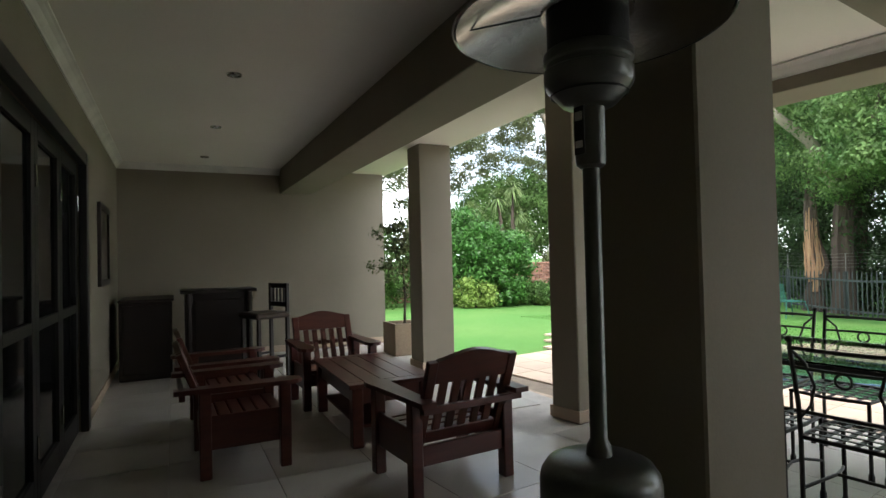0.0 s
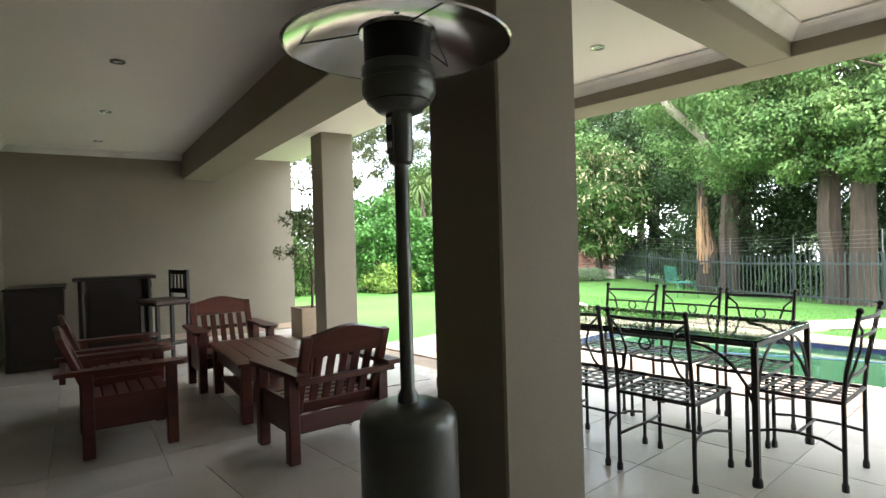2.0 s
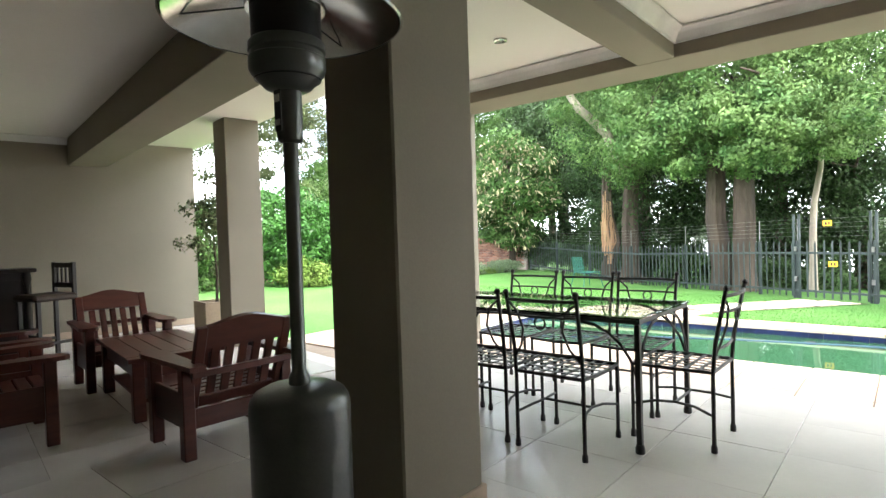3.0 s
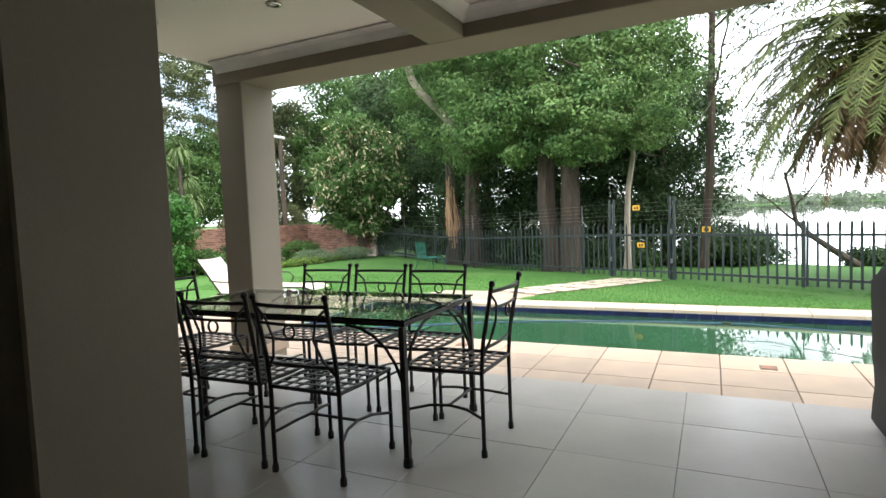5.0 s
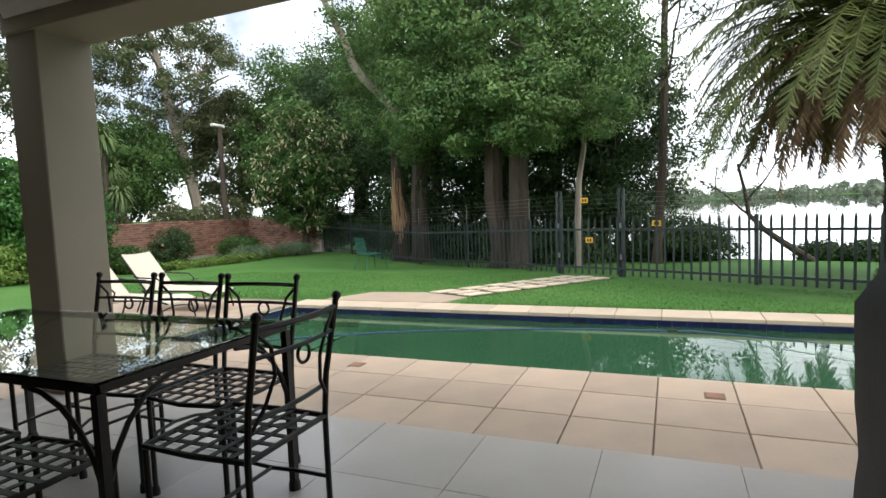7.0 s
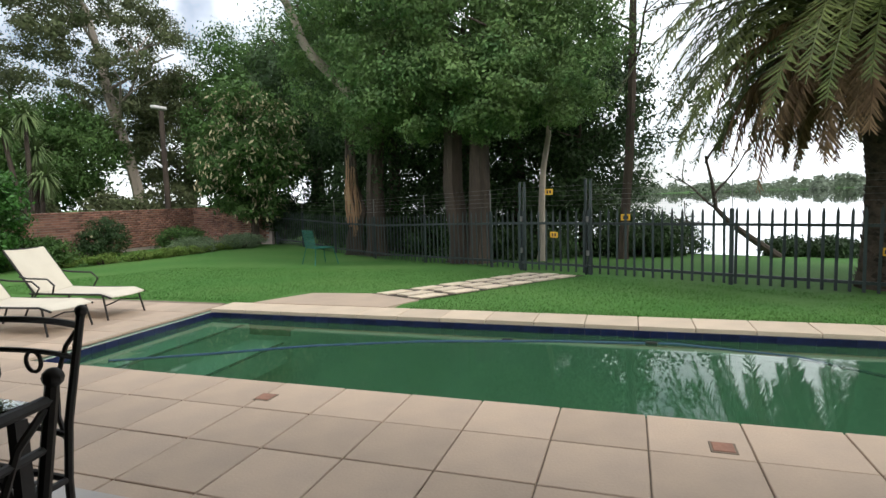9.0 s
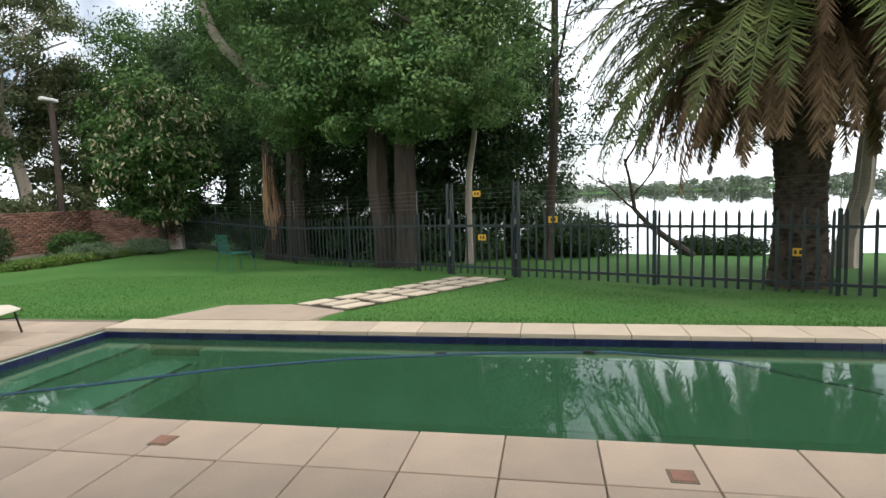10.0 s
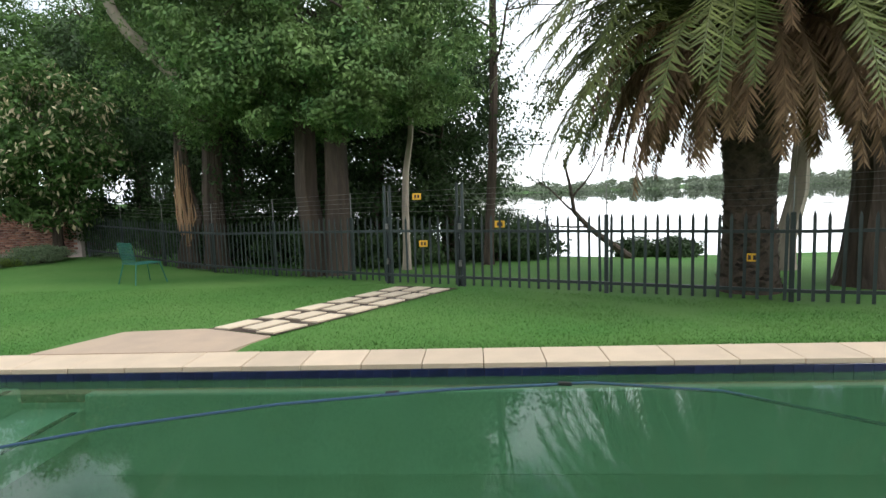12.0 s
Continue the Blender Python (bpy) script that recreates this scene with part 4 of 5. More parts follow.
# electric feeder cable across the garden's far side
tagged(part("overhead_cable", tube(bmesh.new(), [(24, 20, 4.2), (21, 5, 3.0), (19.5, -2, 2.6), (17, -10, 3.2), (15, -20, 4.0)], 0.012, 5), BLACKMETAL, None, "thin black overhead cable"), "", "cable")

lp = thing("lamp_post", "wooden pole carrying a pale street lamp head", "lamp post", pose(21.1, 17.7, -0.1))
part("pole", lathe(bmesh.new(), [(0.12, 0), (0.10, 5.3)], 12), BARK, lp, smooth=True)
part("lamp_head", box(bmesh.new(), -0.45, 0.25, -0.10, 0.10, 5.35, 5.48, 0.03), WHITE, lp, "pale lamp head")
part("bracket", tube(bmesh.new(), [(0, 0, 5.2), (0, 0, 5.4)], 0.03, 8), WIRE, lp)


# ---- trees ----
def limb(bm, rng, p, d, length, r, depth, tips, bend=0.25, min_r=0.012):
    """A tapering, wandering limb with side branches; the ends are kept in tips."""
    n = 6
    pts = [Vector(p)]
    d = Vector(d).normalized()
    for _ in range(n):
        d = (d + Vector(rng.normal(size=3)) * bend * 0.4).normalized()
        pts.append(pts[-1] + d * length / n)
    tube(bm, pts, r, 10 if r > 0.1 else 6, max(min_r, r * 0.45))
    tips += [tuple(q) for q in pts[3:]]
    if depth > 0:
        for _ in range(3 if depth > 1 else 2):
            i = int(rng.integers(2, n + 1))
            side = Vector(rng.normal(size=3))
            side.z = abs(side.z) * 0.5
            limb(bm, rng, pts[i], d * 0.5 + side.normalized() * 0.9, length * 0.58, max(min_r, r * 0.45), depth - 1, tips, bend)


def tree(name, label, base, trunks, crown, seed, leaf, mat, bark, bloom=None, limbs=True):
    """trunks: rows of (dx, dy, lean x, lean y, height, radius); crown: rows of (centre, spread, clumps, clump radius, leaves per clump)."""
    rng = np.random.default_rng(seed)
    x, y = base
    e = thing(name, label, "tree", pose(x, y, ground_z(x, y) - 0.05))
    tips = []
    for dx, dy, lx, ly, h, r in trunks:
        bm = bmesh.new()
        pts = [Vector((dx, dy, 0)), Vector((dx, dy, 0.15)), Vector((dx + lx * 0.05, dy + ly * 0.05, 0.6))] + [Vector((dx + lx * k + 0.06 * rng.normal(), dy + ly * k + 0.06 * rng.normal(), 0.6 + (h - 0.6) * k)) for k in (0.2, 0.4, 0.6, 0.8, 1.0)]
        rr = [1.55, 1.25, 1.0, 0.92, 0.84, 0.74, 0.62, 0.45]
        rings = []
        for p, q in zip(pts, rr):
            rings.append([bm.verts.new(p + Vector((math.cos(a), math.sin(a), 0)) * r * q * (1 + 0.14 * math.sin(3 * a + seed) + 0.08 * math.sin(7 * a + 2 * seed))) for a in [2 * math.pi * k / 20 for k in range(20)]])
        for A, B in zip(rings, rings[1:]):
            for k in range(20):
                bm.faces.new((A[k], A[(k + 1) % 20], B[(k + 1) % 20], B[k]))
        bm.faces.new(rings[-1])
        part("trunk", bm, bark, e, smooth=True)
        for k in range(7 if limbs else 0):
            bm = bmesh.new()
            s = 0.45 + 0.55 * k / 6
            p = Vector((dx + lx * s, dy + ly * s, 0.6 + (h - 0.6) * s))
            a = rng.random() * 6.28
            limb(bm, rng, p, (math.cos(a), math.sin(a), 0.55), h * 0.32, r * 0.32, 1, tips)
            part("limb", bm, bark, e, smooth=True)
    for centre, spread, count, rad, per in crown:
        c = rng.normal(size=(count, 3))
        c /= np.linalg.norm(c, axis=1, keepdims=True)
        c = np.array(centre) + c * (rng.random(count) ** 0.28)[:, None] * np.array(spread)
        raw("crown", *leaves(rng, c, rad * (0.6 + 0.8 * rng.random(count)), per, leaf), mat, e)
        if bloom:
            b = c[rng.random(count) < 0.6]
            raw("blossom", *leaves(rng, b, np.full(len(b), rad * 1.1), 32, leaf * 1.2, 0.35, 1.6), bloom, e)
    return e


tree("cypress_tree", "large dark cypress with two joined fluted trunks", (15.75, 3.25), [(0, 0.16, 0.1, 0.5, 7, 0.24), (-0.05, -0.3, 0.2, -0.3, 7, 0.25)],
     [((0.2, 0.3, 6.2), (2.9, 3.3, 3.3), 300, 0.50, 330), ((-0.9, -0.3, 4.0), (1.5, 2.9, 1.15), 110, 0.40, 320)], 11, 0.10, LEAF_CEDAR, BARK)
tree("split_trunk_tree", "tall tree with a torn pale trunk in the fence line", (18.2, 7.3), [(0, -0.45, -0.1, -0.4, 8, 0.26)],
     [((-0.5, -0.6, 6.6), (2.6, 2.6, 3.4), 190, 0.55, 300)], 12, 0.095, LEAF_CEDAR, BARK)
torn = tree("broken_tree", "broken tree stem with a strip of bare torn pale wood", (18.15, 7.35), [(0, 0.22, 0.0, 0.05, 4.6, 0.22)], [((0, 0.4, 6.2), (1.4, 1.6, 2.2), 60, 0.55, 170)], 13, 0.085, LEAF_CEDAR, BARK, None, False)
rng = np.random.default_rng(19)
for k in range(15):
    a = radians(150 + 7.5 * k)
    z0, z1 = 0.55 + 0.5 * rng.random() + 0.05 * abs(k - 7), 3.35 - 0.11 * abs(k - 6) - 0.7 * rng.random() ** 2
    bm = bmesh.new()
    tube(bm, [(0.255 * math.cos(a) + 0.02 * rng.normal(), 0.22 + 0.255 * math.sin(a) + 0.02 * rng.normal(), z) for z in np.linspace(z0, z1, 5)], 0.026 + 0.014 * rng.random(), 5, 0.008)
    part("splinter", bm, SPLITWOOD, torn, "torn pale wood splinter")
bl = thing("bare_limb", "pale bare gum limb above the dark trees", "branch", pose(18.15, 6.9, 0))
bm = bmesh.new()
tips = []
limb(bm, np.random.default_rng(4), (-1.4, 0.9, 5.2), (-0.45, 0.8, 1.2), 3.6, 0.13, 1, tips, 0.35)
tube(bm, [(0.0, 0.0, 3.2), (-0.7, 0.35, 4.5), (-1.4, 0.9, 5.25)], 0.19, 10, 0.13)
part("stem", bm, PALEBARK, bl, smooth=True)
tree("flowering_tree", "broad green tree with hanging cream seed clusters", (20.4, 12.9), [(0, 0, -0.3, 0, 4.5, 0.14)],
     [((-0.4, -0.2, 3.5), (1.9, 2.0, 2.4), 140, 0.5, 190)], 14, 0.16, LEAF_MID, BARK, LEAF_BLOOM)
tree("slender_pine", "tall slender tree with a bare dark trunk", (17.6, -0.35), [(0, 0, 0.2, -0.5, 10, 0.115)],
     [((0.2, -0.6, 8.6), (1.8, 1.9, 2.2), 46, 0.4, 120), ((0.3, -0.9, 3.6), (1.2, 1.3, 1.2), 16, 0.35, 80)], 15, 0.11, LEAF_DARK, BARK)
tree("thin_tree", "thin pale-stemmed tree behind the gate", (16.6, 1.55), [(0, 0, 0.1, -0.25, 4.8, 0.085)], [((0.1, -0.3, 6.0), (1.7, 1.8, 2.6), 80, 0.6, 330)], 16, 0.10, LEAF_CEDAR, PALEBARK, None, False)
tree("gum_tree", "large gum tree with pale upright trunk", (24, 22), [(0, 0, -1.0, 1.6, 11, 0.26)],
     [((-1.0, 1.2, 8.6), (4.2, 4.5, 4.2), 210, 0.6, 230)], 17, 0.15, LEAF_GUM, PALEBARK)
tree("gum_tree", "large gum tree with thin open crown", (14, 24), [(0, 0, 1.0, 0.6, 11, 0.24)],
     [((0, 0, 8.4), (4.0, 3.5, 4.0), 190, 0.6, 230)], 18, 0.15, LEAF_GUM, PALEBARK)
for k, (x, y, h, r) in enumerate(((27, 17.5, 10.5, 3.6), (30, 12, 12, 3.8), (27, 22, 8.5, 3.6), (20, 23, 6.5, 3.0), (33, 18, 12.5, 4.0), (24.5, 12.5, 9.5, 3.0))):
    tree("background_tree", "tall leafy tree behind the garden wall", (x, y), [(0, 0, 0.3, 0.2, h * 0.8, 0.24)],
         [((0, 0, h * 0.62), (r, r, h * 0.36), 190, 0.75, 230)], 30 + k, 0.16, LEAF_MID if k in (0, 3) else LEAF_GUM if k == 2 else LEAF_DARK, BARK)
for k, (x, y, h, r) in enumerate(((20.5, 7.2, 7.5, 2.4), (21.0, 4.6, 8.0, 2.5), (19.6, 2.6, 7.5, 2.2), (22.5, 9.6, 8, 2.4), (19.8, 0.7, 7.5, 1.7))):
    tree("background_tree", "dense dark tree behind the palisade fence", (x, y), [(0, 0, 0.2, 0.2, h * 0.8, 0.2)],
         [((0, 0, h * 0.50), (r, r, h * 0.46), 150, 0.65, 210)], 50 + k, 0.125, LEAF_DARK, BARK)
tree("gum_tree", "thick old trunk leaning behind the fence", (12.6, -5.9), [(0, 0, 0.3, -0.3, 5.5, 0.27)], [((0.3, -0.5, 6.2), (2.6, 2.6, 1.8), 60, 0.6, 90)], 61, 0.14, LEAF_GUM, BARK)
tree("gum_tree", "pale trunk leaning beside the lake", (14.6, -5.8), [(0, 0, 0.7, -1.0, 5, 0.18)], [((0.8, -1.2, 5.6), (2.0, 2.2, 1.6), 40, 0.55, 90)], 62, 0.14, LEAF_GUM, PALEBARK)
tree("lakeside_tree", "dark trunk by the water's edge", (12.5, -8.2), [(0, 0, 0.2, 0.2, 6, 0.25)], [((0, 0, 5.6), (3, 3, 2.4), 80, 0.6, 110)], 63, 0.14, LEAF_DARK, BARK)

lb = thing("leaning_stem", "bare bent stem leaning out by the lake", "tree", pose(18.4, -4.05, ground_z(18.4, -4)))
bm = bmesh.new()
tips = []
tube(bm, [(0, 0, 0), (0, 0.6, 0.45), (0, 1.1, 0.85), (0, 1.45, 1.25), (0, 1.55, 1.9), (0.1, 1.7, 2.6)], 0.10, 8, 0.03)
for p, d in (((0, 1.1, 0.85), (0, 0.9, 0.15)), ((0, 1.45, 1.25), (0.2, 0.6, 0.5)), ((0, 1.5, 1.6), (0, -0.4, 1)), ((0.1, 1.7, 2.4), (0, -0.2, 1))):
    bmb = bmesh.new()
    limb(bmb, np.random.default_rng(8), p, d, 1.3, 0.035, 1, tips)
    part("branch", bmb, BARK, lb, smooth=True)
part("stem", bm, BARK, lb, smooth=True)
rng = np.random.default_rng(21)
raw("twig_leaves", *leaves(rng, np.array(tips)[::2], np.full(len(tips[::2]), 0.2), 10, 0.08), LEAF_DARK, lb)


# ---- palm ----
def palm(m):
    rng = np.random.default_rng(5)
    e = thing("palm_tree", "stout date palm with green fronds over dry brown ones", "palm tree", m)
    bm = bmesh.new()
    lathe(bm, [(0.46, 0), (0.40, 0.3), (0.36, 0.9), (0.34, 1.6), (0.40, 2.3), (0.50, 2.9), (0.52, 3.4), (0.3, 3.9)], 24)
    part("trunk", bm, PALMBARK, e, smooth=True)
    v, f = [], []
    for k in range(900):
        z = 0.05 + 3.6 * rng.random()
        a = 2.39996 * k
        R = np.interp(z, [0, 0.3, 0.9, 1.6, 2.3, 2.9, 3.4, 3.9], [0.46, 0.40, 0.36, 0.34, 0.40, 0.50, 0.52, 0.32]) + 0.005
        t = np.array([-math.sin(a), math.cos(a), 0])
        o = np.array([math.cos(a), math.sin(a), 0])
        c = o * R + np.array([0, 0, z])
        s = 0.055 if z < 1.8 else 0.07
        i = len(v)
        v += [c - t * s, c + t * s, c + o * (0.035 + 0.03 * (z > 2)) + np.array([0, 0, s * 0.9]), c - np.array([0, 0, s * 0.35])]
        f += [(i, i + 3, i + 1, i + 2)]
    tagged(raw("bark_relief", v, f, PALMBARK, e), "", "", "", "stuff")
    n = 330
    for k in range(n):
        s = k / n
        dry = s < 0.30
        a = 2.39996 * k + 0.2 * rng.normal()
        up = radians(10 + 72 * (s - 0.30) / 0.70 + 5 * rng.normal()) if not dry else radians(8 + 50 * s + 11 * rng.normal())
        L = (2.6 if dry else 3.8) * (0.85 + 0.3 * rng.random())
        p = np.array([0.3 * math.cos(a), 0.3 * math.sin(a), 3.55 + 0.7 * s])
        d = np.array([math.cos(a) * math.cos(up), math.sin(a) * math.cos(up), math.sin(up)])
        pts, N = [p], 16
        for j in range(N):
            d = d + np.array([0, 0, -(0.175 if dry else 0.140) * (0.5 + j / N)])
            d /= np.linalg.norm(d)
            p = p + d * L / N
            pts.append(p)
        pts = np.array(pts)
        bm = bmesh.new()
        tube(bm, pts, 0.024, 4, 0.005)
        fr = part("frond", bm, PALMDRY if dry else PALMGREEN, e)
        M = 54
        v, f = [], []
        for j in range(M):
            q = 0.12 + 0.86 * j / M
            i0 = int(q * N)
            b = pts[i0] + (pts[i0 + 1] - pts[i0]) * (q * N - i0)
            dd = pts[i0 + 1] - pts[i0]
            dd /= np.linalg.norm(dd)
            sd = np.cross(dd, (0, 0, 1))
            sd /= np.linalg.norm(sd) + 1e-6
            nn = np.cross(sd, dd)
            ll = 0.40 * math.sin(math.pi * (0.18 + 0.78 * q)) ** 0.7 * (0.8 + 0.4 * rng.random())
            for sg in (-1, 1):
                w = sd * sg * 0.75 + dd * 0.55 + nn * (0.12 if not dry else -0.2) + np.array([0, 0, -0.28 if not dry else -0.6]) + 0.12 * rng.normal(size=3)
                w /= np.linalg.norm(w)
                i = len(v)
                v += [b - dd * 0.021, b + dd * 0.021, b + w * ll * 0.6 + dd * 0.019, b + w * ll]
                f += [(i, i + 1, i + 2, i + 3)]
        tagged(raw("leaflet_fan", v, f, PALMDRY if dry else PALMGREEN, fr), "", "", "", "stuff")
    return e


palm(pose(12.42, -4.12, ground_z(12.4, -4.1) - 0.03))


def yucca(m, h, seed):
    rng = np.random.default_rng(seed)
    e = thing("yucca", "tall yucca with drooping sword leaves", "yucca", m)
    bm = bmesh.new()
    heads = [(0, 0, h), (0.5, 0.3, h * 0.75), (-0.5, 0.4, h * 0.9), (0.2, -0.4, h * 0.55)]
    for x, y, z in heads:
        tube(bm, [(0, 0, 0), (x * 0.6, y * 0.6, z * 0.5), (x, y, z)], 0.11, 8, 0.06)
    part("stem", bm, BARK, e, smooth=True)
    for hx, hy, hz in heads:
        v, f = [], []
        for k in range(150):
            a, el = rng.random() * 6.283, rng.uniform(-1.3, 1.4)
            d = np.array([math.cos(a) * math.cos(el), math.sin(a) * math.cos(el), math.sin(el)])
            sd = np.array([-math.sin(a), math.cos(a), 0]) * 0.03
            p = np.array([hx, hy, hz])
            mid = p + d * 0.42
            tip = mid + d * 0.30 + np.array([0, 0, -0.24])
            i = len(v)
            v += [p - sd, p + sd, mid + sd, mid - sd, tip, tip]
            f += [(i, i + 1, i + 2, i + 3), (i + 3, i + 2, i + 4, i + 5)]
        raw("leaf_head", v, f, YUCCAG, e)
    return e


yucca(pose(16.2, 18.6, -0.1), 4.6, 1)
yucca(pose(13.6, 18.2, -0.1), 3.4, 2)


def shrub(name, label, x, y, spread, count, rad, per, leaf, mat, seed, bloom=None):
    rng = np.random.default_rng(seed)
    e = thing(name, label, "shrub", pose(x, y, ground_z(x, y)))
    c = rng.normal(size=(count, 3))
    c /= np.linalg.norm(c, axis=1, keepdims=True)
    c = c * (rng.random(count) ** 0.33)[:, None] * np.array(spread)
    c[:, 2] = np.abs(c[:, 2] + spread[2] * 0.9)
    bm = bmesh.new()
    for k in range(6):
        a = k * 1.05
        tube(bm, [(0.1 * math.cos(a), 0.1 * math.sin(a), 0), (spread[0] * 0.5 * math.cos(a), spread[1] * 0.5 * math.sin(a), spread[2] * 1.2)], 0.03, 6, 0.012)
    part("stems", bm, BARK, e)
    raw("foliage", *leaves(rng, c, rad * (0.7 + 0.6 * rng.random(count)), per, leaf), mat, e)
    if bloom:
        raw("flowers", *leaves(rng, c[::3], np.full(len(c[::3]), rad * 1.1), 2, leaf * 1.4, 0.8), bloom, e)
    return e


shrub("hedge_bush", "big glossy clipped green bush by the wall", 9.9, 14.3, (1.5, 1.2, 1.6), 190, 0.36, 130, 0.11, LEAF_HEDGE, 71)
shrub("hedge_bush", "big glossy clipped green bush by the wall", 11.2, 13.7, (1.25, 1.0, 1.35), 150, 0.34, 130, 0.11, LEAF_HEDGE, 70)
shrub("hedge_bush", "big glossy green bush beside the lawn", 7.2, 15.0, (1.4, 1.3, 1.3), 120, 0.36, 130, 0.11, LEAF_MID, 72)
shrub("low_bush", "low bright green bush at the foot of the hedge", 9.8, 13.2, (0.8, 0.6, 0.45), 50, 0.25, 120, 0.09, LEAF_LIGHT, 73)
shrub("low_bush", "dark rounded bush in front of the brick wall", 12.9, 13.7, (0.7, 0.6, 0.4), 50, 0.25, 110, 0.09, LEAF_MID, 74)
shrub("rose_bush", "dark shrub with small white flowers by the wall", 15.9, 15.2, (0.85, 0.6, 0.65), 70, 0.22, 90, 0.08, LEAF_DARK, 75, LEAF_BLOOM)
shrub("low_bush", "dark shrub in front of the brick wall", 13.0, 14.6, (0.7, 0.6, 0.4), 50, 0.22, 100, 0.08, LEAF_DARK, 76)
shrub("clipped_shrub", "low rounded grey-green clipped shrub", 17.3, 12.9, (0.95, 0.7, 0.24), 80, 0.17, 130, 0.05, LEAF_SAGE, 77)
shrub("clipped_shrub", "low rounded grey-green clipped shrub", 18.8, 12.3, (0.95, 0.7, 0.24), 80, 0.17, 130, 0.05, LEAF_SAGE, 78)
shrub("low_bush", "green shrub behind the clipped shrubs", 18.4, 14.6, (0.9, 0.7, 0.4), 60, 0.22, 110, 0.08, LEAF_MID, 79)
for k in range(9):
    x = 11.5 + 0.87 * k
    y = 12.9 + 0.35 * math.sin(k) * 0.5 - 0.16 * k + (1.3 if k < 2 else 0.7)
    shrub("border_hedge", "low clipped light green border hedge", x, y, (0.55, 0.26, 0.14), 40, 0.12, 110, 0.05, LEAF_LIGHT, 80 + k)
for k, (x, y, h) in enumerate(((14.5, 18.4, 0.9), (19.0, 18.2, 1.1), (22.4, 15.2, 1.2), (11.0, 18.2, 1.2), (22.0, 18.5, 1.3), (6.0, 17.5, 1.4), (3.5, 15.0, 1.5), (16.8, 20.0, 1.2))):
    shrub("wall_shrub", "tall feathery shrub behind the brick wall", x, y, (1.5, 1.0, h), 90, 0.40, 110, 0.14, (LEAF_MID, LEAF_GUM, LEAF_DARK)[k % 3], 90 + k)
for k, (x, y, h) in enumerate(((21.2, 10.2, 0.8), (21.6, 12.6, 0.9), (23.0, 13.5, 1.0), (19.6, 6.0, 0.8), (18.4, 3.6, 0.7), (17.8, 1.9, 0.45), (20.0, 8.2, 0.9), (18.8, -0.6, 0.5), (19.5, -1.5, 0.45), (21, -0.9, 0.7), (19.3, -4.4, 0.2), (18.9, -5.3, 0.2), (24.5, 9.5, 1.5), (24.0, 6.8, 1.5), (23.4, 4.4, 1.4), (22.6, 2.4, 1.2), (25.0, 12.2, 1.6), (24.6, 15.0, 1.6))):
    shrub("undergrowth", "dark undergrowth behind the fence", x, y, (1.1 if h > 0.3 else 0.6, 1.3 if h > 0.3 else 0.5, h), 70, 0.30, 90, 0.10, LEAF_DARK, 110 + k)

# far shore of the lake
rng = np.random.default_rng(40)
n = 420
ang = rng.uniform(-0.75, 0.35, n)
dist = rng.uniform(430, 560, n)
c = np.stack([dist * np.cos(ang), dist * np.sin(ang), 0.5 + rng.random(n) ** 2 * 6.5], 1)
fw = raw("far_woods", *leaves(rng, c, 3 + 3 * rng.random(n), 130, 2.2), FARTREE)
tagged(fw, "distant trees along the far shore, haze put into their leaf colour", "far trees", "", "stuff")
bm = bmesh.new()
bm.faces.new([bm.verts.new(p) for p in ((380, -420, -0.45), (420, -150, -0.45), (430, 60, -0.45), (400, 260, -0.45), (800, 400, 3.0), (800, -700, 3.0))])
structure("far_shore", bm, GRASS, "low grassy far shore of the lake", "ground")

# ---- stepping slabs to the gate and the trapezoid of paving before them ----
bm = bmesh.new()
top = [(8.70, 4.10), (9.62, 3.78), (9.72, 2.92), (9.30, 2.04), (8.70, 2.22)]
a = [bm.verts.new((x, y, 0.004 - 0.03 * (x - 8.7))) for x, y in top]
b = [bm.verts.new((x, y, -0.3)) for x, y in top]
bm.faces.new(a)
for k in range(5):
    bm.faces.new((a[k], b[k], b[(k + 1) % 5], a[(k + 1) % 5]))
structure("path_apron", bm, PAVE, "sandstone paving apron leading to the stepping slabs", "pavement")
path = thing("pavement_path", "stepping-stone path of sandstone slabs with dark soil joints", "path", kind="structure")
bm = bmesh.new()
p0, p1, q0, q1 = Vector((9.75, 2.92, 0)), Vector((13.40, 1.30, 0)), Vector((9.35, 2.02, 0)), Vector((12.98, 0.26, 0))
c4 = [bm.verts.new(Vector((p.x, p.y, ground_z(p.x, p.y) + 0.014))) for p in (p0, p1, q1, q0)]
bm.faces.new(c4)
part("soil_joints", bm, SOIL, path, "bare dark soil between the slabs")
for i in range(6):
    for j in range(3):
        s0, s1 = (i + 0.06 + 0.14 * (j % 2)) / 6.15, (i + 0.82 + 0.14 * (j % 2)) / 6.15
        t0, t1 = (j + 0.15) / 3, (j + 0.85) / 3
        bm = bmesh.new()
        quad = []
        for s, t in ((s0, t0), (s1, t0), (s1, t1), (s0, t1)):
            a, b = p0.lerp(p1, s), q0.lerp(q1, s)
            w = a.lerp(b, t)
            quad.append(Vector((w.x + random.uniform(-0.012, 0.012), w.y + random.uniform(-0.012, 0.012), ground_z(w.x, w.y))))
        lo = [bm.verts.new(q - Vector((0, 0, 0.05))) for q in quad]
        hi = [bm.verts.new(q + Vector((0, 0, 0.028))) for q in quad]
        bm.faces.new(hi)
        for k in range(4):
            bm.faces.new((lo[k], lo[(k + 1) % 4], hi[(k + 1) % 4], hi[k]))
        part("slab", bm, STEPSTONE, path)

# ---- brick wall ----
MB, NB = [], []


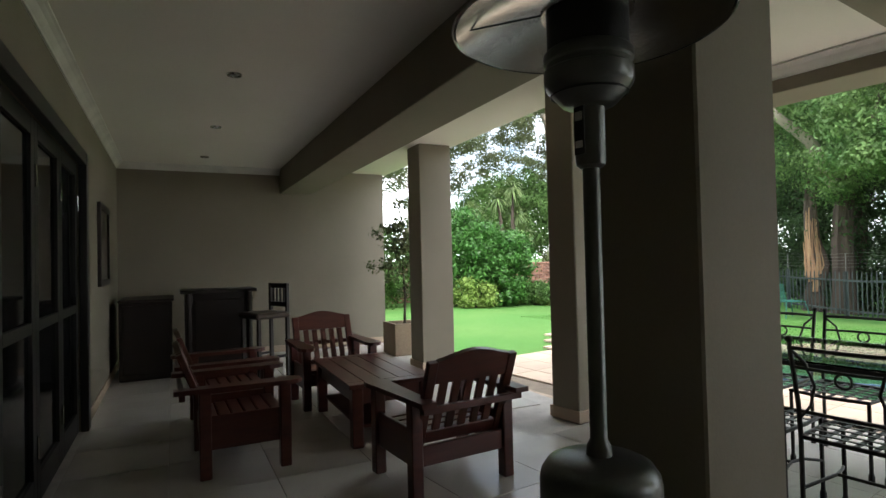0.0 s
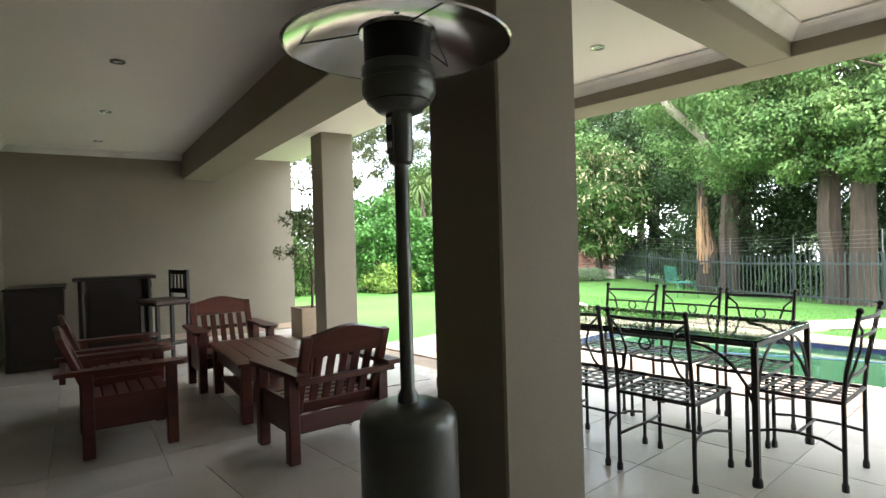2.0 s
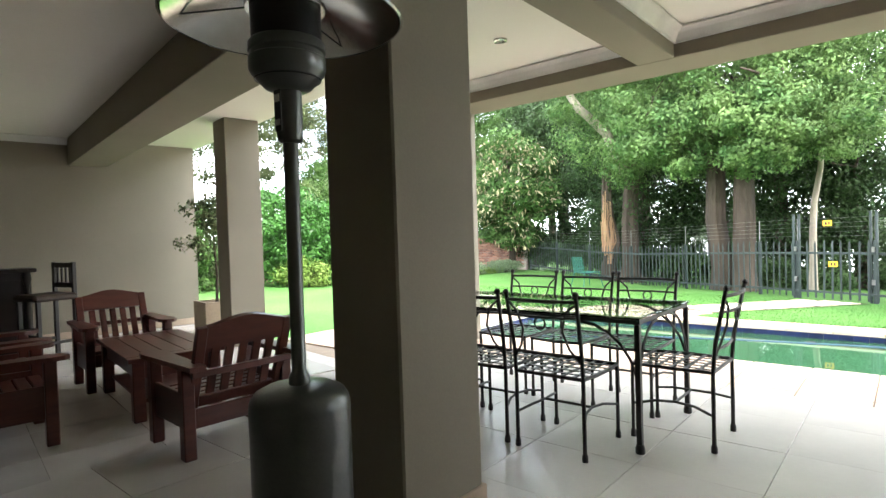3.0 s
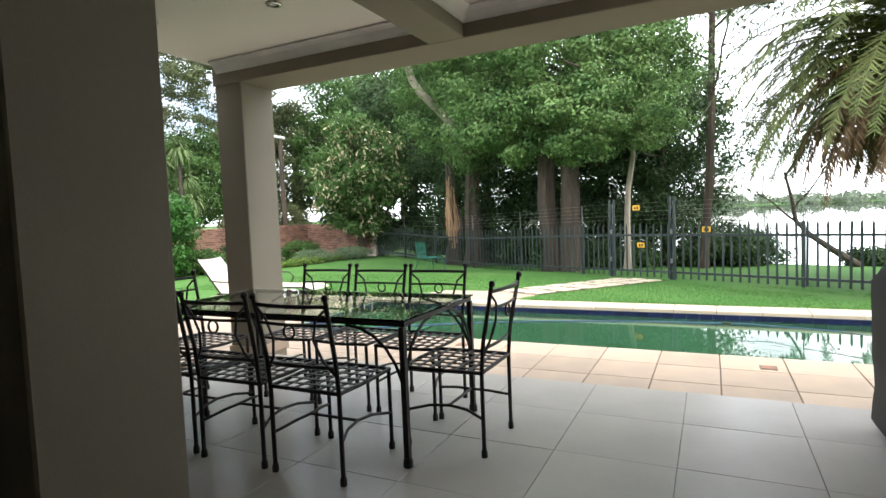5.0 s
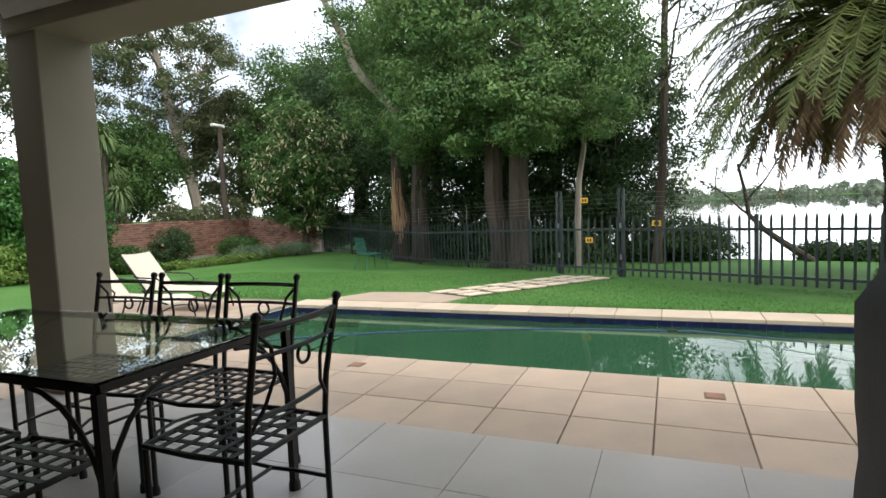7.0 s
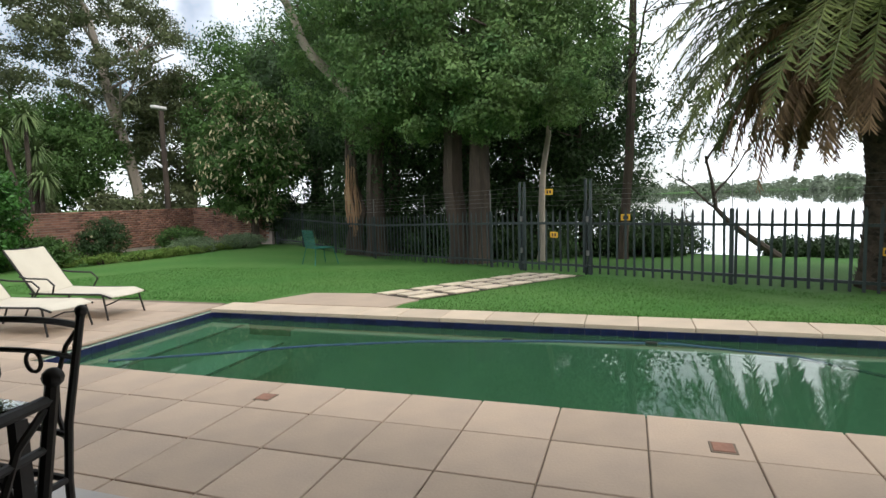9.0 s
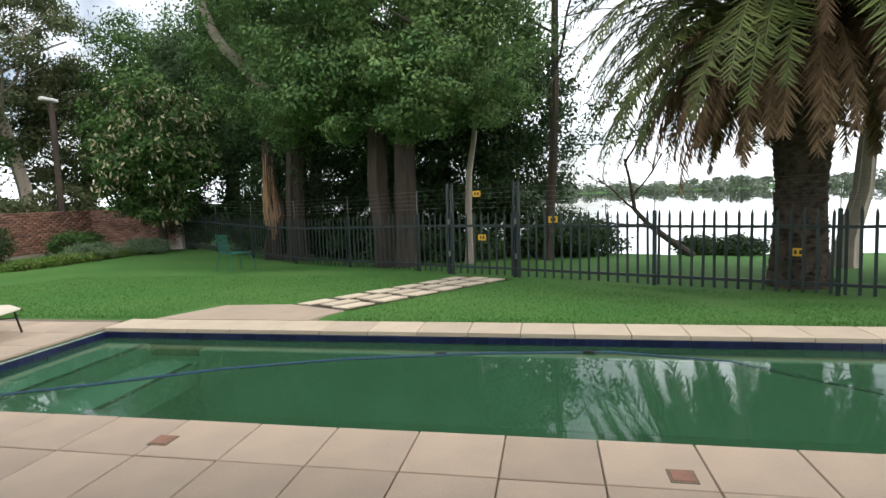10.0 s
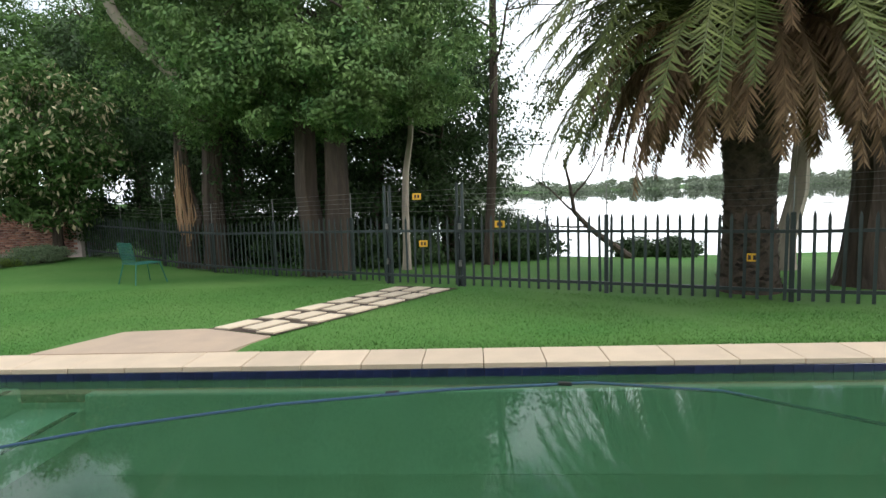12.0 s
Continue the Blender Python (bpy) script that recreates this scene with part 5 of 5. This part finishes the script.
def brick_wall(name, p, q, h, near):
    p, q = Vector(p), Vector(q)
    L, d = (q - p).length, (q - p).normalized()
    yaw = math.degrees(math.atan2(d.y, d.x))
    e = thing(name, "weathered red face-brick garden wall", "wall", pose(p.x, p.y, -0.12, 0, 0, yaw), kind="structure")
    part("mortar_core", box(bmesh.new(), 0, L, -0.095, 0.095, -0.2, h - 0.01), MORTAR, e)
    bme = bmesh.new()
    box(bme, -0.108, 0.108, -0.106, 0.106, -0.033, 0.033, 0.004)
    me = finish(bme, "brick", BRICK)
    v, f = [], []
    cube = np.array([(x, y, z) for x in (-0.107, 0.107) for y in (-0.106, 0.106) for z in (-0.033, 0.033)])
    fc = np.array([(0, 1, 3, 2), (4, 6, 7, 5), (0, 4, 5, 1), (2, 3, 7, 6), (0, 2, 6, 4), (1, 5, 7, 3)])
    for r in range(int(h / 0.078)):
        for k in range(int(L / 0.226)):
            s = 0.113 + 0.226 * k + (0.113 if r % 2 else 0)
            if s > L - 0.1:
                continue
            o = (s, random.uniform(-0.004, 0.004), 0.035 + 0.078 * r)
            if near[0] < s < near[1] and len(MB) < 290:
                ob = new("brick", me)
                ob.parent, ob.location = e, o
                MB.append(ob)
            else:
                f.append(fc + len(v) * 8)
                v.append(cube + np.array(o))
    if v:
        tagged(raw("bricks", np.concatenate(v), np.concatenate(f), BRICKS, e), "", "", "", "stuff")
    return e


brick_wall("wall_garden", (4.0, 16.2, 0), (20.6, 16.0, 0), 1.33, (7.6, 11.6))
brick_wall("wall_garden_east", (20.6, 16.1, 0), (20.9, 12.5, 0), 1.33, (0, 0))

# ---- coping, waterline tiles, paving and floor tiles ----
def slab_mesh(name, w, d, h, mat, bevel=0.004):
    bm = bmesh.new()
    box(bm, -w / 2, w / 2, -d / 2, d / 2, -h, 0, bevel)
    return finish(bm, name, mat)


def lay(parent, name, me, x, y, z=0.0, yaw=0.0):
    o = new(name, me)
    o.parent = parent
    o.location, o.rotation_euler = (x, y, z + random.uniform(-0.0012, 0.0012)), (0, 0, radians(yaw))
    return o


pv = structure("pavement", box(bmesh.new(), 4.302, 6.03, -9.7, 6.0, -0.3, -0.014), JOINT, "sandstone-coloured slab paving round the pool", "pavement")
T = 0.478
RW = (6.05 - 4.655) / 3
me = slab_mesh("paving_slab", RW - 0.008, T - 0.008, 0.03, PAVE)
for r in range(0, 3):
    for k in range(-17, 13):
        y = -0.12 + T * (k + 0.5)
        lay(pv, "paving_slab", me, 4.655 + RW * (r + 0.5), y)
me = slab_mesh("paving_slab", 0.345, T - 0.008, 0.03, PAVE)
for k in range(-17, 13):
    lay(pv, "paving_slab", me, 4.4785, -0.12 + T * (k + 0.5))
cp = structure("coping", box(bmesh.new(), 8.312, 8.70, -9.7, 4.4, -0.3, -0.02), JOINT, "pale sandstone coping along the pool", "coping")
me = slab_mesh("coping_slab", 0.43, 0.492, 0.045, COPE)
for k in range(28):
    lay(cp, "coping_slab", me, 8.495, 4.16 - 0.5 * k, -0.004)
bm = bmesh.new()
for p in ((6.0, 6.6, 4.53, 6.3), (6.6, 7.2, 4.53, 6.8), (7.2, 7.8, 4.53, 7.3), (7.8, 8.70, 4.53, 7.8)):
    box(bm, p[0], p[1], p[2], p[3], -0.3, -0.02)
tp = structure("pavement_terrace", bm, JOINT, "sandstone slab terrace under the sun loungers", "pavement")
me = slab_mesh("terrace_slab", 0.492, 0.492, 0.03, PAVE)
for i in range(6):
    for k in range(8):
        if i < 5 and 4.66 + 0.5 * k < 6.1 + 0.85 * (0.5 * i + 0.25):
            lay(tp, "terrace_slab", me, 6.29 + 0.5 * i, 4.68 + 0.5 * k, -0.004)
me2 = slab_mesh("paving_slab", 0.46, 0.472, 0.03, PAVE)
for i in range(2):
    for k in range(6):
        lay(tp, "terrace_slab", me2, 3.24 + 0.468 * i, 3.66 + T * k, -0.006)
structure("pavement_bed", box(bmesh.new(), 2.8, 4.30, 3.36, 6.3, -0.3, -0.02), JOINT, "dark joint bed of the terrace paving", "pavement")
wt = structure("waterline", box(bmesh.new(), 8.285, 8.299, -9.6, 4.4, -0.3, -0.05), JOINT, "dark blue waterline tiles of the pool", "tiles")
me = slab_mesh("waterline_tile", 0.012, 0.148, 0.14, BLUETILE, 0.002)
for k in range(90):
    lay(wt, "waterline_tile", me, 8.281, 4.33 - 0.15 * k, -0.05)
wt2 = structure("waterline_end", box(bmesh.new(), 6.04, 8.28, 4.396, 4.409, -0.3, -0.05), JOINT, "dark blue waterline tiles of the pool", "tiles")
for k in range(15):
    lay(wt2, "waterline_tile", me, 6.12 + 0.15 * k, 4.391, -0.05, 90)

fl_e = bpy.data.objects["floor"]
me = slab_mesh("floor_tile", 0.542, 0.542, 0.008, FLOOR, 0.0015)
for i in range(9):
    for k in range(-10, 8):
        x, y = 4.30 - 0.545 * (i + 0.5), -0.403 + 0.545 * (k + 0.5)
        if x > -0.55 and y < 3.06 and y > -5.5:
            lay(fl_e, "floor_tile", me, x, y, STEP)
fw_e = bpy.data.objects["floor_wing"]
me = slab_mesh("floor_tile", 0.622, 0.622, 0.008, FLOOR, 0.0015)
for i in range(6):
    for k in range(10):
        u, v = -0.42 + 0.626 * i, 2.9 + 0.626 * k
        if v < 8.7 and u < 3.0 and ((WING @ Vector((u, v, 0))).y > 3.65 or u < 2.6):
            lay(fw_e, "floor_tile", me, u, v, -0.004)

# grass blades on the lawn that lies nearest
rng = np.random.default_rng(9)
n = 90000
gx, gy = 8.74 + 5.0 * rng.random(n) ** 1.3, -7 + 17 * rng.random(n)
s = (gy - 1.54) / (12.4 - 1.54)
fence_x = np.where(gy > 1, 13.8 + 7.1 * s, 13.27 + (gy - 0.22) * 0.418)
lane = 2.92 - (gx - 9.75) * 0.417
keep = (gx < fence_x - 0.1) & ~((gx < 9.75) & (gy > 2.0) & (gy < 4.1)) & ~((gx > 9.3) & (gy < lane + 0.05) & (gy > lane - 1.0)) & ~((gx < 8.76) & (gy > 4))
gx, gy = gx[keep], gy[keep]
gz = -0.015 - 0.22 * np.clip((gx - 9) / (4.5 - 2.4 * np.clip((0.5 - gy) / 3, 0, 1)), 0, 1)
a = rng.random(len(gx)) * 6.283
hh, ww = 0.012 + 0.018 * rng.random(len(gx)), 0.0045
ca, sa = np.cos(a), np.sin(a)
lean = rng.normal(size=(2, len(gx))) * 0.02
v = np.stack([np.stack([gx - ca * ww, gy - sa * ww, gz - 0.005], 1), np.stack([gx + ca * ww, gy + sa * ww, gz - 0.005], 1), np.stack([gx + lean[0], gy + lean[1], gz + hh], 1)], 1).reshape(-1, 3)
tagged(raw("grass", v, np.arange(len(v)).reshape(-1, 3), BLADE), "short green mown grass blades", "grass", "", "stuff")

# the plan's unit is SIZE metres
for ob in list(scene.objects):
    if ob.parent is None and ob.type in ("MESH", "EMPTY"):
        ob.matrix_world = Matrix.Scale(SIZE, 4) @ ob.matrix_basis
